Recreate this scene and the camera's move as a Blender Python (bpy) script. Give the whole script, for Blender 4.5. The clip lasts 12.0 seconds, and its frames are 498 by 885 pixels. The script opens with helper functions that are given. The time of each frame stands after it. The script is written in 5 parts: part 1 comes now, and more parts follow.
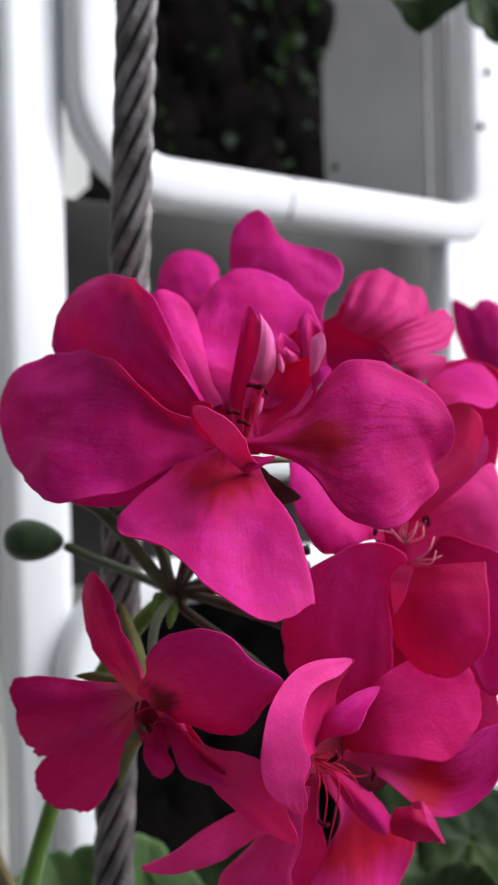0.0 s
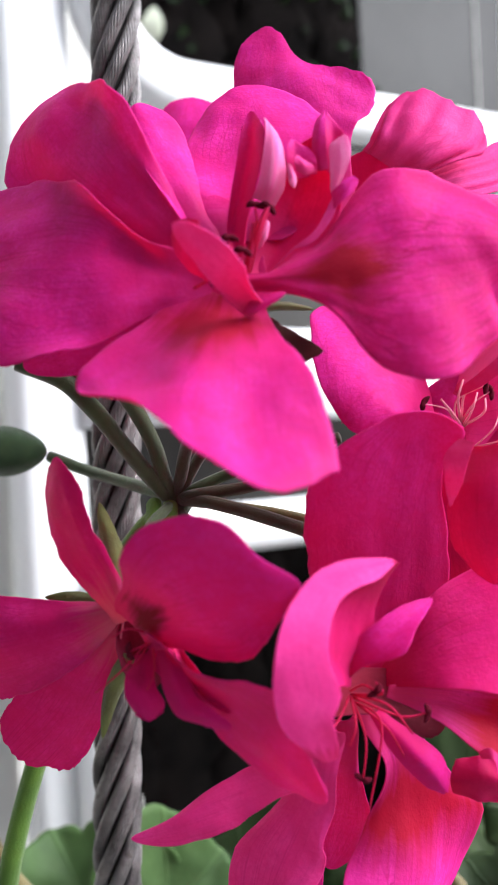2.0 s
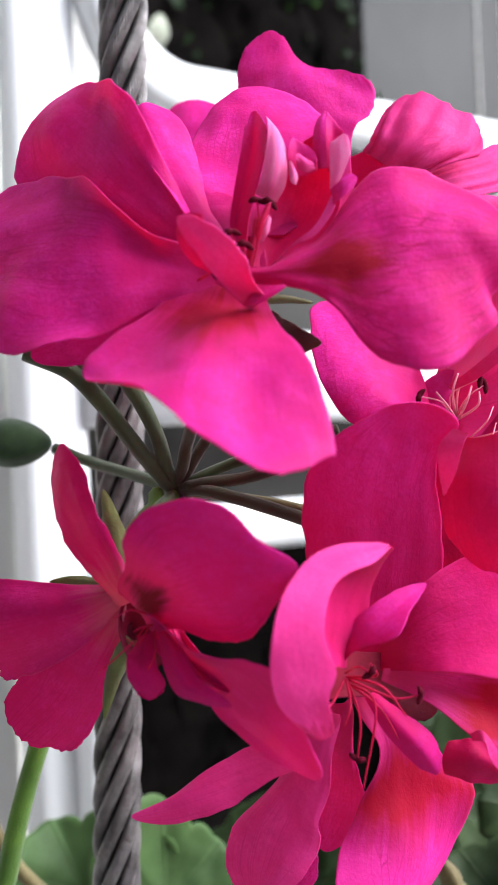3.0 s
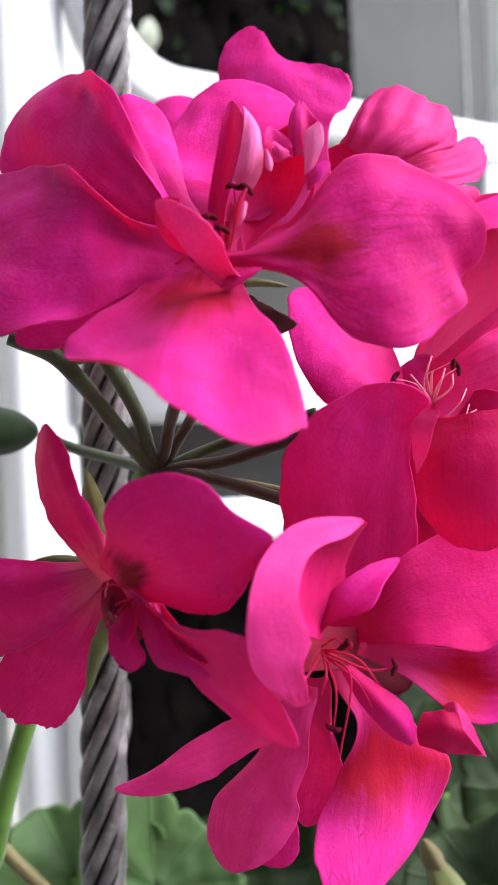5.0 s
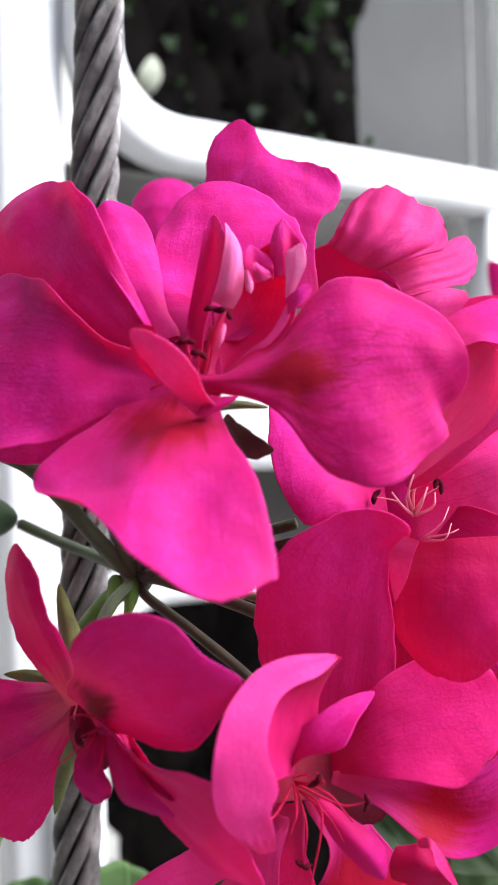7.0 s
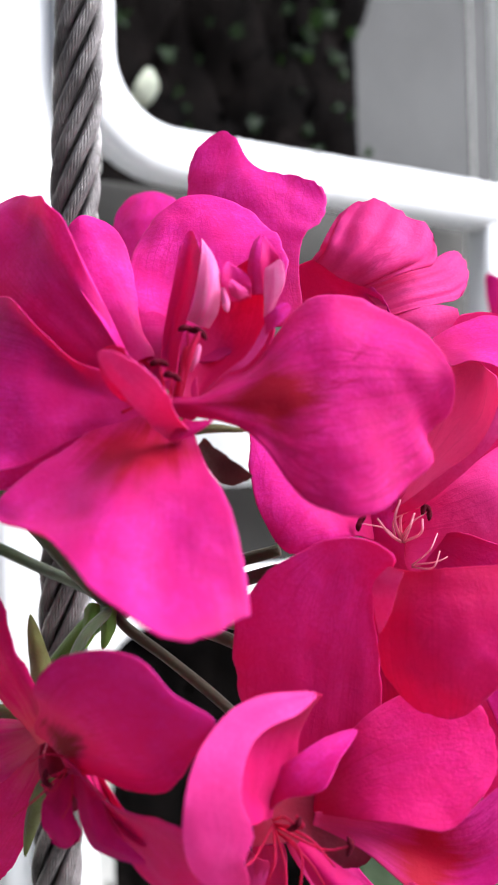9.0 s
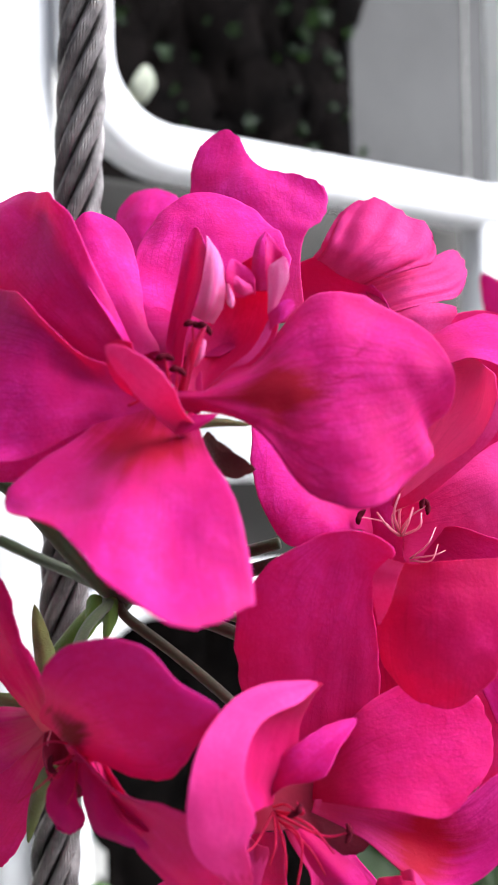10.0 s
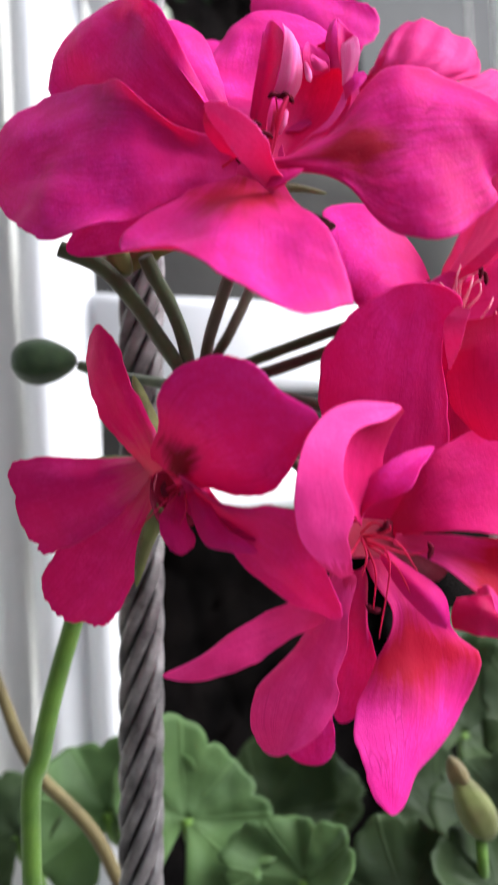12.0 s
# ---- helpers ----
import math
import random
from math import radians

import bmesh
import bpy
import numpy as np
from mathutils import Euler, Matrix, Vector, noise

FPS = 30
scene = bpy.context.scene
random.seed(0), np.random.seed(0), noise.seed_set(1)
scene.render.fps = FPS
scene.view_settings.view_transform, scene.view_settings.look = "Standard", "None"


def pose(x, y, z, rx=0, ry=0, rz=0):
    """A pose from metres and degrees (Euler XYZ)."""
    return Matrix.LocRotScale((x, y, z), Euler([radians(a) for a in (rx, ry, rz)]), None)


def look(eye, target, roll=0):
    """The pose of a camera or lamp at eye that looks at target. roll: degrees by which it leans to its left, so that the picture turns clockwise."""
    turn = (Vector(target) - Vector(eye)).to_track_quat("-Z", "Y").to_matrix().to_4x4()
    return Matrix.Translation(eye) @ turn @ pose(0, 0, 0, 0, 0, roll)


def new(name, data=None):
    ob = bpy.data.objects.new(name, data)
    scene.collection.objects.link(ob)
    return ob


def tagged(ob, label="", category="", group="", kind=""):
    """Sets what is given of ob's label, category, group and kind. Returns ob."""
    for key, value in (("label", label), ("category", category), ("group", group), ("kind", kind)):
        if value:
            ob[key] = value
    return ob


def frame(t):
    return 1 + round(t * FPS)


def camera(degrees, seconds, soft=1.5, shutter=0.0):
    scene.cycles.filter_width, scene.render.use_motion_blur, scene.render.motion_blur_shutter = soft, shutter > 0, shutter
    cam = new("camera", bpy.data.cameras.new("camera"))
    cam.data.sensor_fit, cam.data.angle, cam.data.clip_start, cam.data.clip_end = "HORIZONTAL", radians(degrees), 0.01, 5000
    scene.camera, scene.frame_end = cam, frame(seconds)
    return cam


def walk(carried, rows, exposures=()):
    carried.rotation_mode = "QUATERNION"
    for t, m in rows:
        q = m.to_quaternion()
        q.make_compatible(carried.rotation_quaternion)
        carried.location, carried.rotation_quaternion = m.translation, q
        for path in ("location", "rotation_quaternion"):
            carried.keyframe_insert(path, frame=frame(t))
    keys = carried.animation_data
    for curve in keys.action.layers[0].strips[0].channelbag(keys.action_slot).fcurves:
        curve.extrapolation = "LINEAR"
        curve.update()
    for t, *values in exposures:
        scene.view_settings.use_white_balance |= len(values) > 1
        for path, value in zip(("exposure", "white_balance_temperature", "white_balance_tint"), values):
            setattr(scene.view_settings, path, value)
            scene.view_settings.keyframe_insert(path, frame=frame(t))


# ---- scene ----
cam = camera(26.9, 12.0, shutter=0.25)
METRES, EYE, TILT, LEAN, TURN = 0.085, 0.32, 0.0, 1.4, 0.0
ROWS = [
    (0.0, 0.0, 0.0, 0.0, 0.0, 0.0, -0.0),
    (0.5, 0.0551, 0.1839, -0.0438, 0.17, 0.42, 0.39),
    (1.0, 0.0708, 0.2857, -0.0787, 1.08, -0.22, 1.13),
    (1.5, 0.0529, 0.287, -0.1118, 2.27, -0.73, 1.34),
    (2.0, 0.0386, 0.2811, -0.1293, 2.84, -0.68, 1.44),
    (2.5, 0.0387, 0.266, -0.1356, 3.0, -0.45, 1.14),
    (3.0, 0.0404, 0.252, -0.1466, 2.9, -0.25, 0.94),
    (5.0, 0.0573, 0.2259, -0.1735, 2.64, 0.18, 1.14),
    (5.5, 0.0577, 0.221, -0.1844, 2.67, 0.23, 1.17),
    (6.0, 0.0617, 0.2291, -0.1412, 2.64, 0.29, 0.81),
    (6.5, 0.0706, 0.2328, -0.0849, 2.52, 0.39, 0.07),
    (8.5, 0.1077, 0.3032, -0.0502, 3.35, 1.16, 0.13),
    (9.0, 0.106, 0.2909, -0.0513, 3.13, 1.16, -0.03),
    (9.5, 0.1044, 0.2805, -0.0595, 2.82, 1.17, -0.26),
    (10.0, 0.0954, 0.2743, -0.0557, 2.59, 1.07, -0.4),
    (10.5, 0.0789, 0.2579, -0.0424, 2.46, 0.92, -0.46),
    (11.0, 0.0701, 0.2441, -0.0717, 2.41, 0.77, -0.34),
    (11.5, 0.0563, 0.2278, -0.1495, 2.51, 0.74, 0.25),
    (11.6, 0.0541, 0.2247, -0.1570, 3.14, 0.74, 0.32),
    (11.7, 0.0497, 0.2184, -0.1721, 3.64, 0.75, 0.45),
    (11.8, 0.0402, 0.2051, -0.2042, 4.32, 0.78, 0.75),
    (11.9, 0.0290, 0.1892, -0.2425, 3.62, 0.80, 1.09),
    (12.0, 0.0161, 0.171, -0.2862, 2.67, 0.83, 1.49),
]
walk(cam, [(t, pose(0, 0, EYE, TILT, LEAN, TURN) @ pose(METRES * x, METRES * y, METRES * z, 90 + pitch, roll, yaw)) for t, x, y, z, yaw, pitch, roll in ROWS],
     [(0.0, -0.14, 5750, 10), (0.6, 0.15, 5750, 10), (1.0, 0.49, 5750, 10), (1.5, 0.69, 5750, 10), (12.0, 0.69, 5750, 10)])

# ---------------------------------------------------------------- lens depth
cam.data.dof.use_dof = True
cam.data.dof.focus_distance = 0.091
cam.data.dof.aperture_fstop = 56.0

# ---------------------------------------------------------------- light
SUN_HIGH, SUN_ROUND = 42.0, 94.0       # degrees above the horizon; clockwise from north (+y)
world = bpy.data.worlds.new("overcast_sky")
scene.world = world
world.use_nodes = True
wn = world.node_tree.nodes
sky = wn.new("ShaderNodeTexSky")
sky.sky_type = "NISHITA"
sky.sun_disc = False
sky.sun_elevation, sky.sun_rotation = radians(SUN_HIGH), radians(SUN_ROUND)
sky.dust_density, sky.ozone_density, sky.air_density = 7.0, 0.5, 0.7
wn["Background"].inputs["Strength"].default_value = 0.105
world.node_tree.links.new(sky.outputs[0], wn["Background"].inputs["Color"])
sun_data = bpy.data.lights.new("sun", "SUN")
sun_data.energy, sun_data.angle, sun_data.color = 4.6, radians(46), (1.0, 0.965, 0.92)
sun = new("sun", sun_data)
az, el = radians(SUN_ROUND), radians(SUN_HIGH)
sun.matrix_world = look((math.sin(az) * math.cos(el) * 5, math.cos(az) * math.cos(el) * 5, math.sin(el) * 5 + 0.3), (0, 0, 0.3))


# ---------------------------------------------------------------- materials
class Mat:
    """A node material with a few shorthands."""

    def __init__(self, name):
        self.m = bpy.data.materials.new(name)
        self.m.use_nodes = True
        self.n = self.m.node_tree.nodes
        self.p = self.n["Principled BSDF"]

    def add(self, kind, **inputs):
        node = self.n.new("ShaderNode" + kind)
        for key, value in inputs.items():
            node.inputs[key.replace("_", " ")].default_value = value
        return node

    def link(self, a, b):
        self.m.node_tree.links.new(a, b)

    def coords(self, kind="Object", scale=(1, 1, 1)):
        tc, mp = self.add("TexCoord"), self.add("Mapping")
        mp.inputs["Scale"].default_value = scale
        self.link(tc.outputs[kind], mp.inputs["Vector"])
        return mp.outputs[0]

    def noise(self, vec, scale, detail=3.0, rough=0.55, distort=0.0):
        t = self.add("TexNoise", Scale=scale, Detail=detail, Roughness=rough, Distortion=distort)
        self.link(vec, t.inputs["Vector"])
        return t.outputs["Fac"]

    def ramp(self, fac, *stops):
        r = self.add("ValToRGB")
        e = r.color_ramp.elements
        while len(e) < len(stops):
            e.new(0.5)
        for el_, (pos, col) in zip(e, stops):
            el_.position, el_.color = pos, (*col, 1) if len(col) == 3 else col
        self.link(fac, r.inputs[0])
        return r.outputs[0]

    def mix(self, fac, a, b, mode="MIX"):
        x = self.add("Mix")
        x.data_type, x.blend_type = "RGBA", mode
        for sock, val in ((x.inputs[0], fac), (x.inputs[6], a), (x.inputs[7], b)):
            if isinstance(val, (int, float)):
                sock.default_value = val
            elif isinstance(val, tuple):
                sock.default_value = (*val, 1)
            else:
                self.link(val, sock)
        return x.outputs[2]

    def maths(self, op, a, b=0.0):
        x = self.add("Math")
        x.operation = op
        for sock, val in zip(x.inputs, (a, b)):
            if isinstance(val, (int, float)):
                sock.default_value = val
            else:
                self.link(val, sock)
        return x.outputs[0]

    def bump(self, height, strength, distance):
        b = self.add("Bump", Strength=strength, Distance=distance)
        self.link(height, b.inputs["Height"])
        self.link(b.outputs[0], self.p.inputs["Normal"])
        return b.outputs[0]


def grey(v):
    return (v, v, v)


def petal_material(name, face, through_col, deep, mark=0.0, pale=0.0, mark_at=0.27, veiny=0.4, mark_col=(0.26, 0.0, 0.020), red_to=0.5, streaky=0.42, claw_col=None, mark_side=1.6, mark_size=1.0, red_from=0.04):
    """Velvety petal: soft mottling, a few fine veins, light coming through, and, on some, a red mark near the claw."""
    k = Mat(name)
    uv = k.add("UVMap")
    split = k.add("SeparateXYZ")
    k.link(uv.outputs[0], split.inputs[0])
    along, across = split.outputs[0], split.outputs[1]
    at = k.coords("Object")
    info = k.add("ObjectInfo")
    shift = k.add("CombineXYZ")
    k.link(k.maths("MULTIPLY", info.outputs["Random"], 40.0), shift.inputs[2])
    stretch = k.add("Mapping")
    stretch.inputs["Scale"].default_value = (1.6, 9.0, 1.0)
    k.link(uv.outputs[0], stretch.inputs["Vector"])
    k.link(shift.outputs[0], stretch.inputs["Location"])
    veins = k.noise(stretch.outputs[0], 1.0, 3.0, 0.55, 0.6)
    warp = k.noise(at, 300.0, 3.0)
    bent = k.add("VectorMath")
    bent.operation = "ADD"
    wmap = k.add("Mapping")
    wmap.inputs["Scale"].default_value = (4.2, 17.0, 1.0)
    k.link(uv.outputs[0], wmap.inputs["Vector"])
    k.link(shift.outputs[0], wmap.inputs["Location"])
    k.link(wmap.outputs[0], bent.inputs[0])
    k.link(k.maths("MULTIPLY", warp, 0.8), bent.inputs[1])
    web = k.add("TexVoronoi", Scale=1.0)
    web.feature = "DISTANCE_TO_EDGE"
    k.link(bent.outputs[0], web.inputs["Vector"])
    patchy = k.ramp(k.noise(at, 210.0, 2.0), (0.42, grey(0)), (0.62, grey(1)))
    thread = k.maths("MULTIPLY", k.ramp(web.outputs["Distance"], (0.0, grey(1)), (0.075, grey(0))), patchy)
    fine = k.noise(at, 3200.0, 3.0, 0.7)
    broad = k.noise(at, 95.0, 3.0, 0.6)
    blot = k.noise(at, 420.0, 4.0, 0.65)
    col = k.mix(k.maths("MULTIPLY", k.ramp(veins, (0.35, grey(0)), (0.75, grey(1))), 0.4), face, deep)
    col = k.mix(k.maths("MULTIPLY", k.ramp(broad, (0.35, grey(1)), (0.62, grey(0))), 0.55), col, deep)
    col = k.mix(k.maths("MULTIPLY", k.ramp(blot, (0.32, grey(1)), (0.55, grey(0))), 0.36), col, deep)
    tint = tuple(min(1.0, c * 1.2 + 0.02) for c in face)
    col = k.mix(k.maths("MULTIPLY", k.ramp(blot, (0.5, grey(0)), (0.72, grey(1))), 0.45), col, tint)
    col = k.mix(k.maths("MULTIPLY", thread, veiny), col, tuple(v * 0.6 for v in deep))
    col = k.mix(k.maths("MULTIPLY", k.ramp(fine, (0.3, grey(1)), (0.62, grey(0))), 0.62), col, deep)
    lines = k.add("Mapping")
    lines.inputs["Scale"].default_value = (1.5, 64.0, 1.0)
    k.link(uv.outputs[0], lines.inputs["Vector"])
    k.link(shift.outputs[0], lines.inputs["Location"])
    streak = k.ramp(k.noise(lines.outputs[0], 1.0, 2.0, 0.5, 0.25), (0.54, grey(0)), (0.66, grey(1)))
    streak = k.maths("MULTIPLY", streak, k.ramp(k.noise(at, 160.0, 2.0), (0.38, grey(0.15)), (0.6, grey(1))))
    col = k.mix(k.maths("MULTIPLY", streak, streaky), col, tuple(v * 0.72 for v in deep))
    spot = None
    if mark:
        centre = k.maths("ABSOLUTE", k.maths("SUBTRACT", along, mark_at))
        side = k.maths("ABSOLUTE", k.maths("SUBTRACT", across, 0.5))
        d = k.maths("ADD", k.maths("MULTIPLY", centre, 3.8), k.maths("MULTIPLY", side, mark_side))
        d = k.maths("ADD", d, k.maths("MULTIPLY", k.maths("SUBTRACT", veins, 0.5), 1.1))
        spot = k.ramp(k.maths("DIVIDE", d, mark_size), (0.30, grey(1)), (0.78, grey(0)))
    claw = k.ramp(k.maths("ADD", along, k.maths("MULTIPLY", k.maths("SUBTRACT", veins, 0.5), 0.25)), (red_from, grey(1)), (red_to, grey(0)))
    col = k.mix(k.maths("MULTIPLY", claw, 0.6 if red_to < 0.6 else 0.85), col, (0.42, 0.002, 0.045) if red_to < 0.6 else (0.62, 0.003, 0.13))
    if claw_col:
        near = k.ramp(k.maths("ADD", along, k.maths("MULTIPLY", k.maths("SUBTRACT", veins, 0.5), 0.5)), (0.02, grey(1)), (0.36, grey(0)))
        col = k.mix(k.maths("MULTIPLY", near, 0.8), col, claw_col)
    if spot is not None:
        col = k.mix(k.maths("MULTIPLY", spot, mark), col, mark_col)
    if pale > 0.25:
        col = k.mix(k.maths("MULTIPLY", k.ramp(veins, (0.42, grey(0)), (0.6, grey(1))), 0.6), col, (0.78, 0.05, 0.36))
    if pale:
        edge = k.ramp(k.noise(at, 520.0, 3.0), (0.35, grey(0)), (0.7, grey(1)))
        col = k.mix(k.maths("MULTIPLY", edge, pale), col, (0.85, 0.24, 0.50))
    # Paler edge: the highlight along a petal's rim is mixed into the colour.
    rim = k.ramp(k.maths("ABSOLUTE", k.maths("SUBTRACT", across, 0.5)), (0.475, grey(0)), (0.5, grey(1)))
    col = k.mix(k.maths("MULTIPLY", rim, 0.12), col, (0.88, 0.12, 0.52))
    k.link(col, k.p.inputs["Base Color"])
    k.p.inputs["Roughness"].default_value = 0.62
    k.p.inputs["Specular IOR Level"].default_value = 0.16
    k.p.inputs["Sheen Weight"].default_value = 0.06
    k.p.inputs["Sheen Tint"].default_value = (0.8, 0.45, 0.95, 1)
    relief = k.maths("ADD", k.maths("MULTIPLY", blot, 1.0), k.maths("MULTIPLY", fine, 0.35))
    relief = k.maths("SUBTRACT", relief, k.maths("MULTIPLY", thread, 0.07))
    normal = k.bump(relief, 0.3, 0.00028)
    glow = k.add("BsdfTranslucent")
    lit = k.mix(0.82, col, through_col)
    if spot is not None:
        lit = k.mix(k.maths("MULTIPLY", spot, mark), lit, tuple(v * 1.3 for v in mark_col))
    k.link(lit, glow.inputs["Color"])
    k.link(normal, glow.inputs["Normal"])
    blend = k.add("MixShader", Fac=0.42)
    k.link(k.p.outputs[0], blend.inputs[1])
    k.link(glow.outputs[0], blend.inputs[2])
    k.link(blend.outputs[0], k.n["Material Output"].inputs["Surface"])
    return k.m


FACE, THROUGH, DEEP = (0.74, 0.029, 0.49), (0.88, 0.001, 0.165), (0.61, 0.003, 0.18)
PETAL = [
    petal_material("petal_plain", FACE, THROUGH, DEEP),
    petal_material("petal_red_throat", (0.70, 0.012, 0.29), (0.88, 0.002, 0.15), (0.54, 0.003, 0.15), 0.3),
    petal_material("petal_marked", (0.72, 0.024, 0.38), THROUGH, (0.57, 0.003, 0.15), 1.0, 0.0, 0.36, veiny=0.85, streaky=0.55, mark_side=2.4, mark_size=1.25, mark_col=(0.31, 0.0, 0.020)),
    # Paler copy: real pale undersides, and lit rims lightened by colour.
    petal_material("petal_pale_lit_back", (0.82, 0.080, 0.46), (0.95, 0.045, 0.28), (0.68, 0.014, 0.22), 0.0, 0.08),
    petal_material("petal_marked_low", (0.78, 0.045, 0.45), (0.94, 0.008, 0.24), (0.60, 0.006, 0.25), 1.0, 0.0, 0.44, 0.9, (0.46, 0.0, 0.036), streaky=0.9, claw_col=(0.74, 0.045, 0.22), mark_side=1.1, mark_size=1.5, red_to=0.12),
    petal_material("petal_palest", (0.95, 0.38, 0.72), (0.95, 0.32, 0.60), (0.88, 0.20, 0.52), 0.0, 0.3),
    petal_material("petal_dark_claw", (0.60, 0.020, 0.36), THROUGH, (0.52, 0.003, 0.14), 1.0, 0.0, 0.16, mark_col=(0.36, 0.0, 0.026), mark_size=1.3),
    petal_material("petal_red_base", FACE, THROUGH, DEEP, red_to=1.0),
    petal_material("petal_crimson", (0.62, 0.005, 0.19), (0.88, 0.001, 0.13), (0.48, 0.001, 0.10)),
    petal_material("petal_fluted", (0.84, 0.075, 0.42), (0.95, 0.012, 0.18), (0.74, 0.030, 0.28), streaky=0.35, red_to=0.35),
    # Lightened copy: light missing on petals turned from the sun is in its colour.
    petal_material("petal_lit_pink", (0.82, 0.070, 0.42), (0.94, 0.010, 0.24), (0.74, 0.034, 0.30), red_to=0.06, veiny=0.2),
    petal_material("petal_pale_claw", (0.64, 0.017, 0.31), THROUGH, (0.52, 0.003, 0.13), red_to=0.3, streaky=0.5, claw_col=(0.56, 0.16, 0.24)),
    # Redder copy: the red of light shining through is put into the base colour.
    petal_material("petal_rosy", (0.74, 0.012, 0.28), (0.94, 0.001, 0.11), (0.58, 0.003, 0.13)),
    petal_material("petal_dark_eye", (0.62, 0.022, 0.40), (0.80, 0.001, 0.15), DEEP, 1.0, 0.0, 0.13, mark_col=(0.22, 0.0, 0.018), mark_size=0.9),
    # Maroon throat, darkened further so the colour also holds its shade.
    petal_material("petal_maroon_shaded_throat", (0.26, 0.012, 0.055), (0.35, 0.003, 0.03), (0.14, 0.003, 0.020)),
]


def green_material(name, col, dark, light_through, scale, rough=0.5, veined=False, hair=0.3):
    k = Mat(name)
    broad = k.noise(k.coords("Object"), scale, 3.0)
    fine = k.noise(k.coords("Object"), scale * 14, 3.0, 0.7)
    c = k.mix(k.ramp(broad, (0.35, grey(0)), (0.68, grey(1))), dark, col)
    c = k.mix(k.maths("MULTIPLY", fine, 0.3), c, tuple(v * 1.5 for v in col))
    h = fine
    if veined:
        uv = k.add("UVMap")
        sp = k.add("SeparateXYZ")
        k.link(uv.outputs[0], sp.inputs[0])
        rib = k.maths("ABSOLUTE", k.maths("SINE", k.maths("MULTIPLY", sp.outputs[1], math.pi * 7)))
        vein = k.ramp(rib, (0.0, grey(1)), (0.16, grey(0)))
        c = k.mix(k.maths("MULTIPLY", vein, 0.28), c, tuple(min(1, v * 1.5 + 0.015) for v in col))
        h = k.maths("SUBTRACT", k.maths("MULTIPLY", fine, 0.5), vein)
    k.link(c, k.p.inputs["Base Color"])
    k.p.inputs["Roughness"].default_value = rough
    k.p.inputs["Sheen Weight"].default_value = hair
    k.p.inputs["Specular IOR Level"].default_value = 0.2
    normal = k.bump(h, 0.4, 0.0004)
    glow = k.add("BsdfTranslucent")
    k.link(k.mix(0.6, c, light_through), glow.inputs["Color"])
    k.link(normal, glow.inputs["Normal"])
    blend = k.add("MixShader", Fac=0.25)
    k.link(k.p.outputs[0], blend.inputs[1])
    k.link(glow.outputs[0], blend.inputs[2])
    k.link(blend.outputs[0], k.n["Material Output"].inputs["Surface"])
    return k.m


STEM = green_material("green_stem", (0.13, 0.25, 0.030), (0.07, 0.15, 0.02), (0.25, 0.40, 0.06), 300.0)
STEM_LEFT = green_material("dull_green_stem", (0.075, 0.11, 0.045), (0.04, 0.05, 0.025), (0.15, 0.22, 0.06), 300.0)
STEM_DARK = green_material("reddish_pedicel", (0.075, 0.066, 0.036), (0.05, 0.032, 0.022), (0.2, 0.2, 0.06), 300.0)
STEM_DRY = green_material("yellow_brown_stem", (0.19, 0.16, 0.065), (0.10, 0.075, 0.03), (0.3, 0.2, 0.06), 200.0)
BUD = green_material("bud_green", (0.045, 0.085, 0.032), (0.016, 0.036, 0.016), (0.15, 0.28, 0.06), 420.0, 0.55)
SEPAL = green_material("sepal_green", (0.18, 0.215, 0.06), (0.10, 0.09, 0.035), (0.3, 0.36, 0.08), 350.0)
SEPAL_DARK = green_material("sepal_maroon", (0.17, 0.05, 0.045), (0.08, 0.02, 0.025), (0.2, 0.04, 0.04), 350.0)
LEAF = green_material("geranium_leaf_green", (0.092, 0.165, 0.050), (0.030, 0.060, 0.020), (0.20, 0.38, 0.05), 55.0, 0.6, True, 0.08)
# Darker copy of the leaf green, with the shade put into its colour.
LEAF_SHADED = green_material("geranium_leaf_shaded", (0.046, 0.076, 0.024), (0.010, 0.020, 0.008), (0.10, 0.20, 0.03), 55.0, 0.6, True, 0.0)
PALE_LEAF = green_material("pale_leaf", (0.60, 0.63, 0.52), (0.45, 0.50, 0.38), (0.6, 0.65, 0.4), 120.0)
IVY = green_material("ivy_green", (0.026, 0.050, 0.020), (0.006, 0.013, 0.005), (0.06, 0.14, 0.02), 90.0, 0.6, hair=0.0)


def plain_material(name, col, second, scale, rough, bump=0.2, dist=0.0004, spec=0.5, metal=0.0):
    k = Mat(name)
    broad = k.noise(k.coords("Object"), scale, 4.0)
    fine = k.noise(k.coords("Object"), scale * 18, 3.0, 0.7)
    c = k.mix(k.ramp(broad, (0.35, grey(0)), (0.7, grey(1))), col, second)
    c = k.mix(k.maths("MULTIPLY", fine, 0.18), c, second)
    k.link(c, k.p.inputs["Base Color"])
    k.p.inputs["Roughness"].default_value = rough
    k.p.inputs["Specular IOR Level"].default_value = spec
    k.p.inputs["Metallic"].default_value = metal
    k.bump(fine, bump, dist)
    return k.m


ANTHER = plain_material("anther_maroon", (0.05, 0.003, 0.010), (0.11, 0.006, 0.02), 900.0, 0.9, spec=0.05)
FILAMENT = petal_material("filament_pink", (0.66, 0.02, 0.15), (0.9, 0.02, 0.12), (0.5, 0.006, 0.07))
FILAMENT_PALE = petal_material("filament_pale", (0.92, 0.55, 0.68), (0.92, 0.45, 0.55), (0.85, 0.28, 0.42))


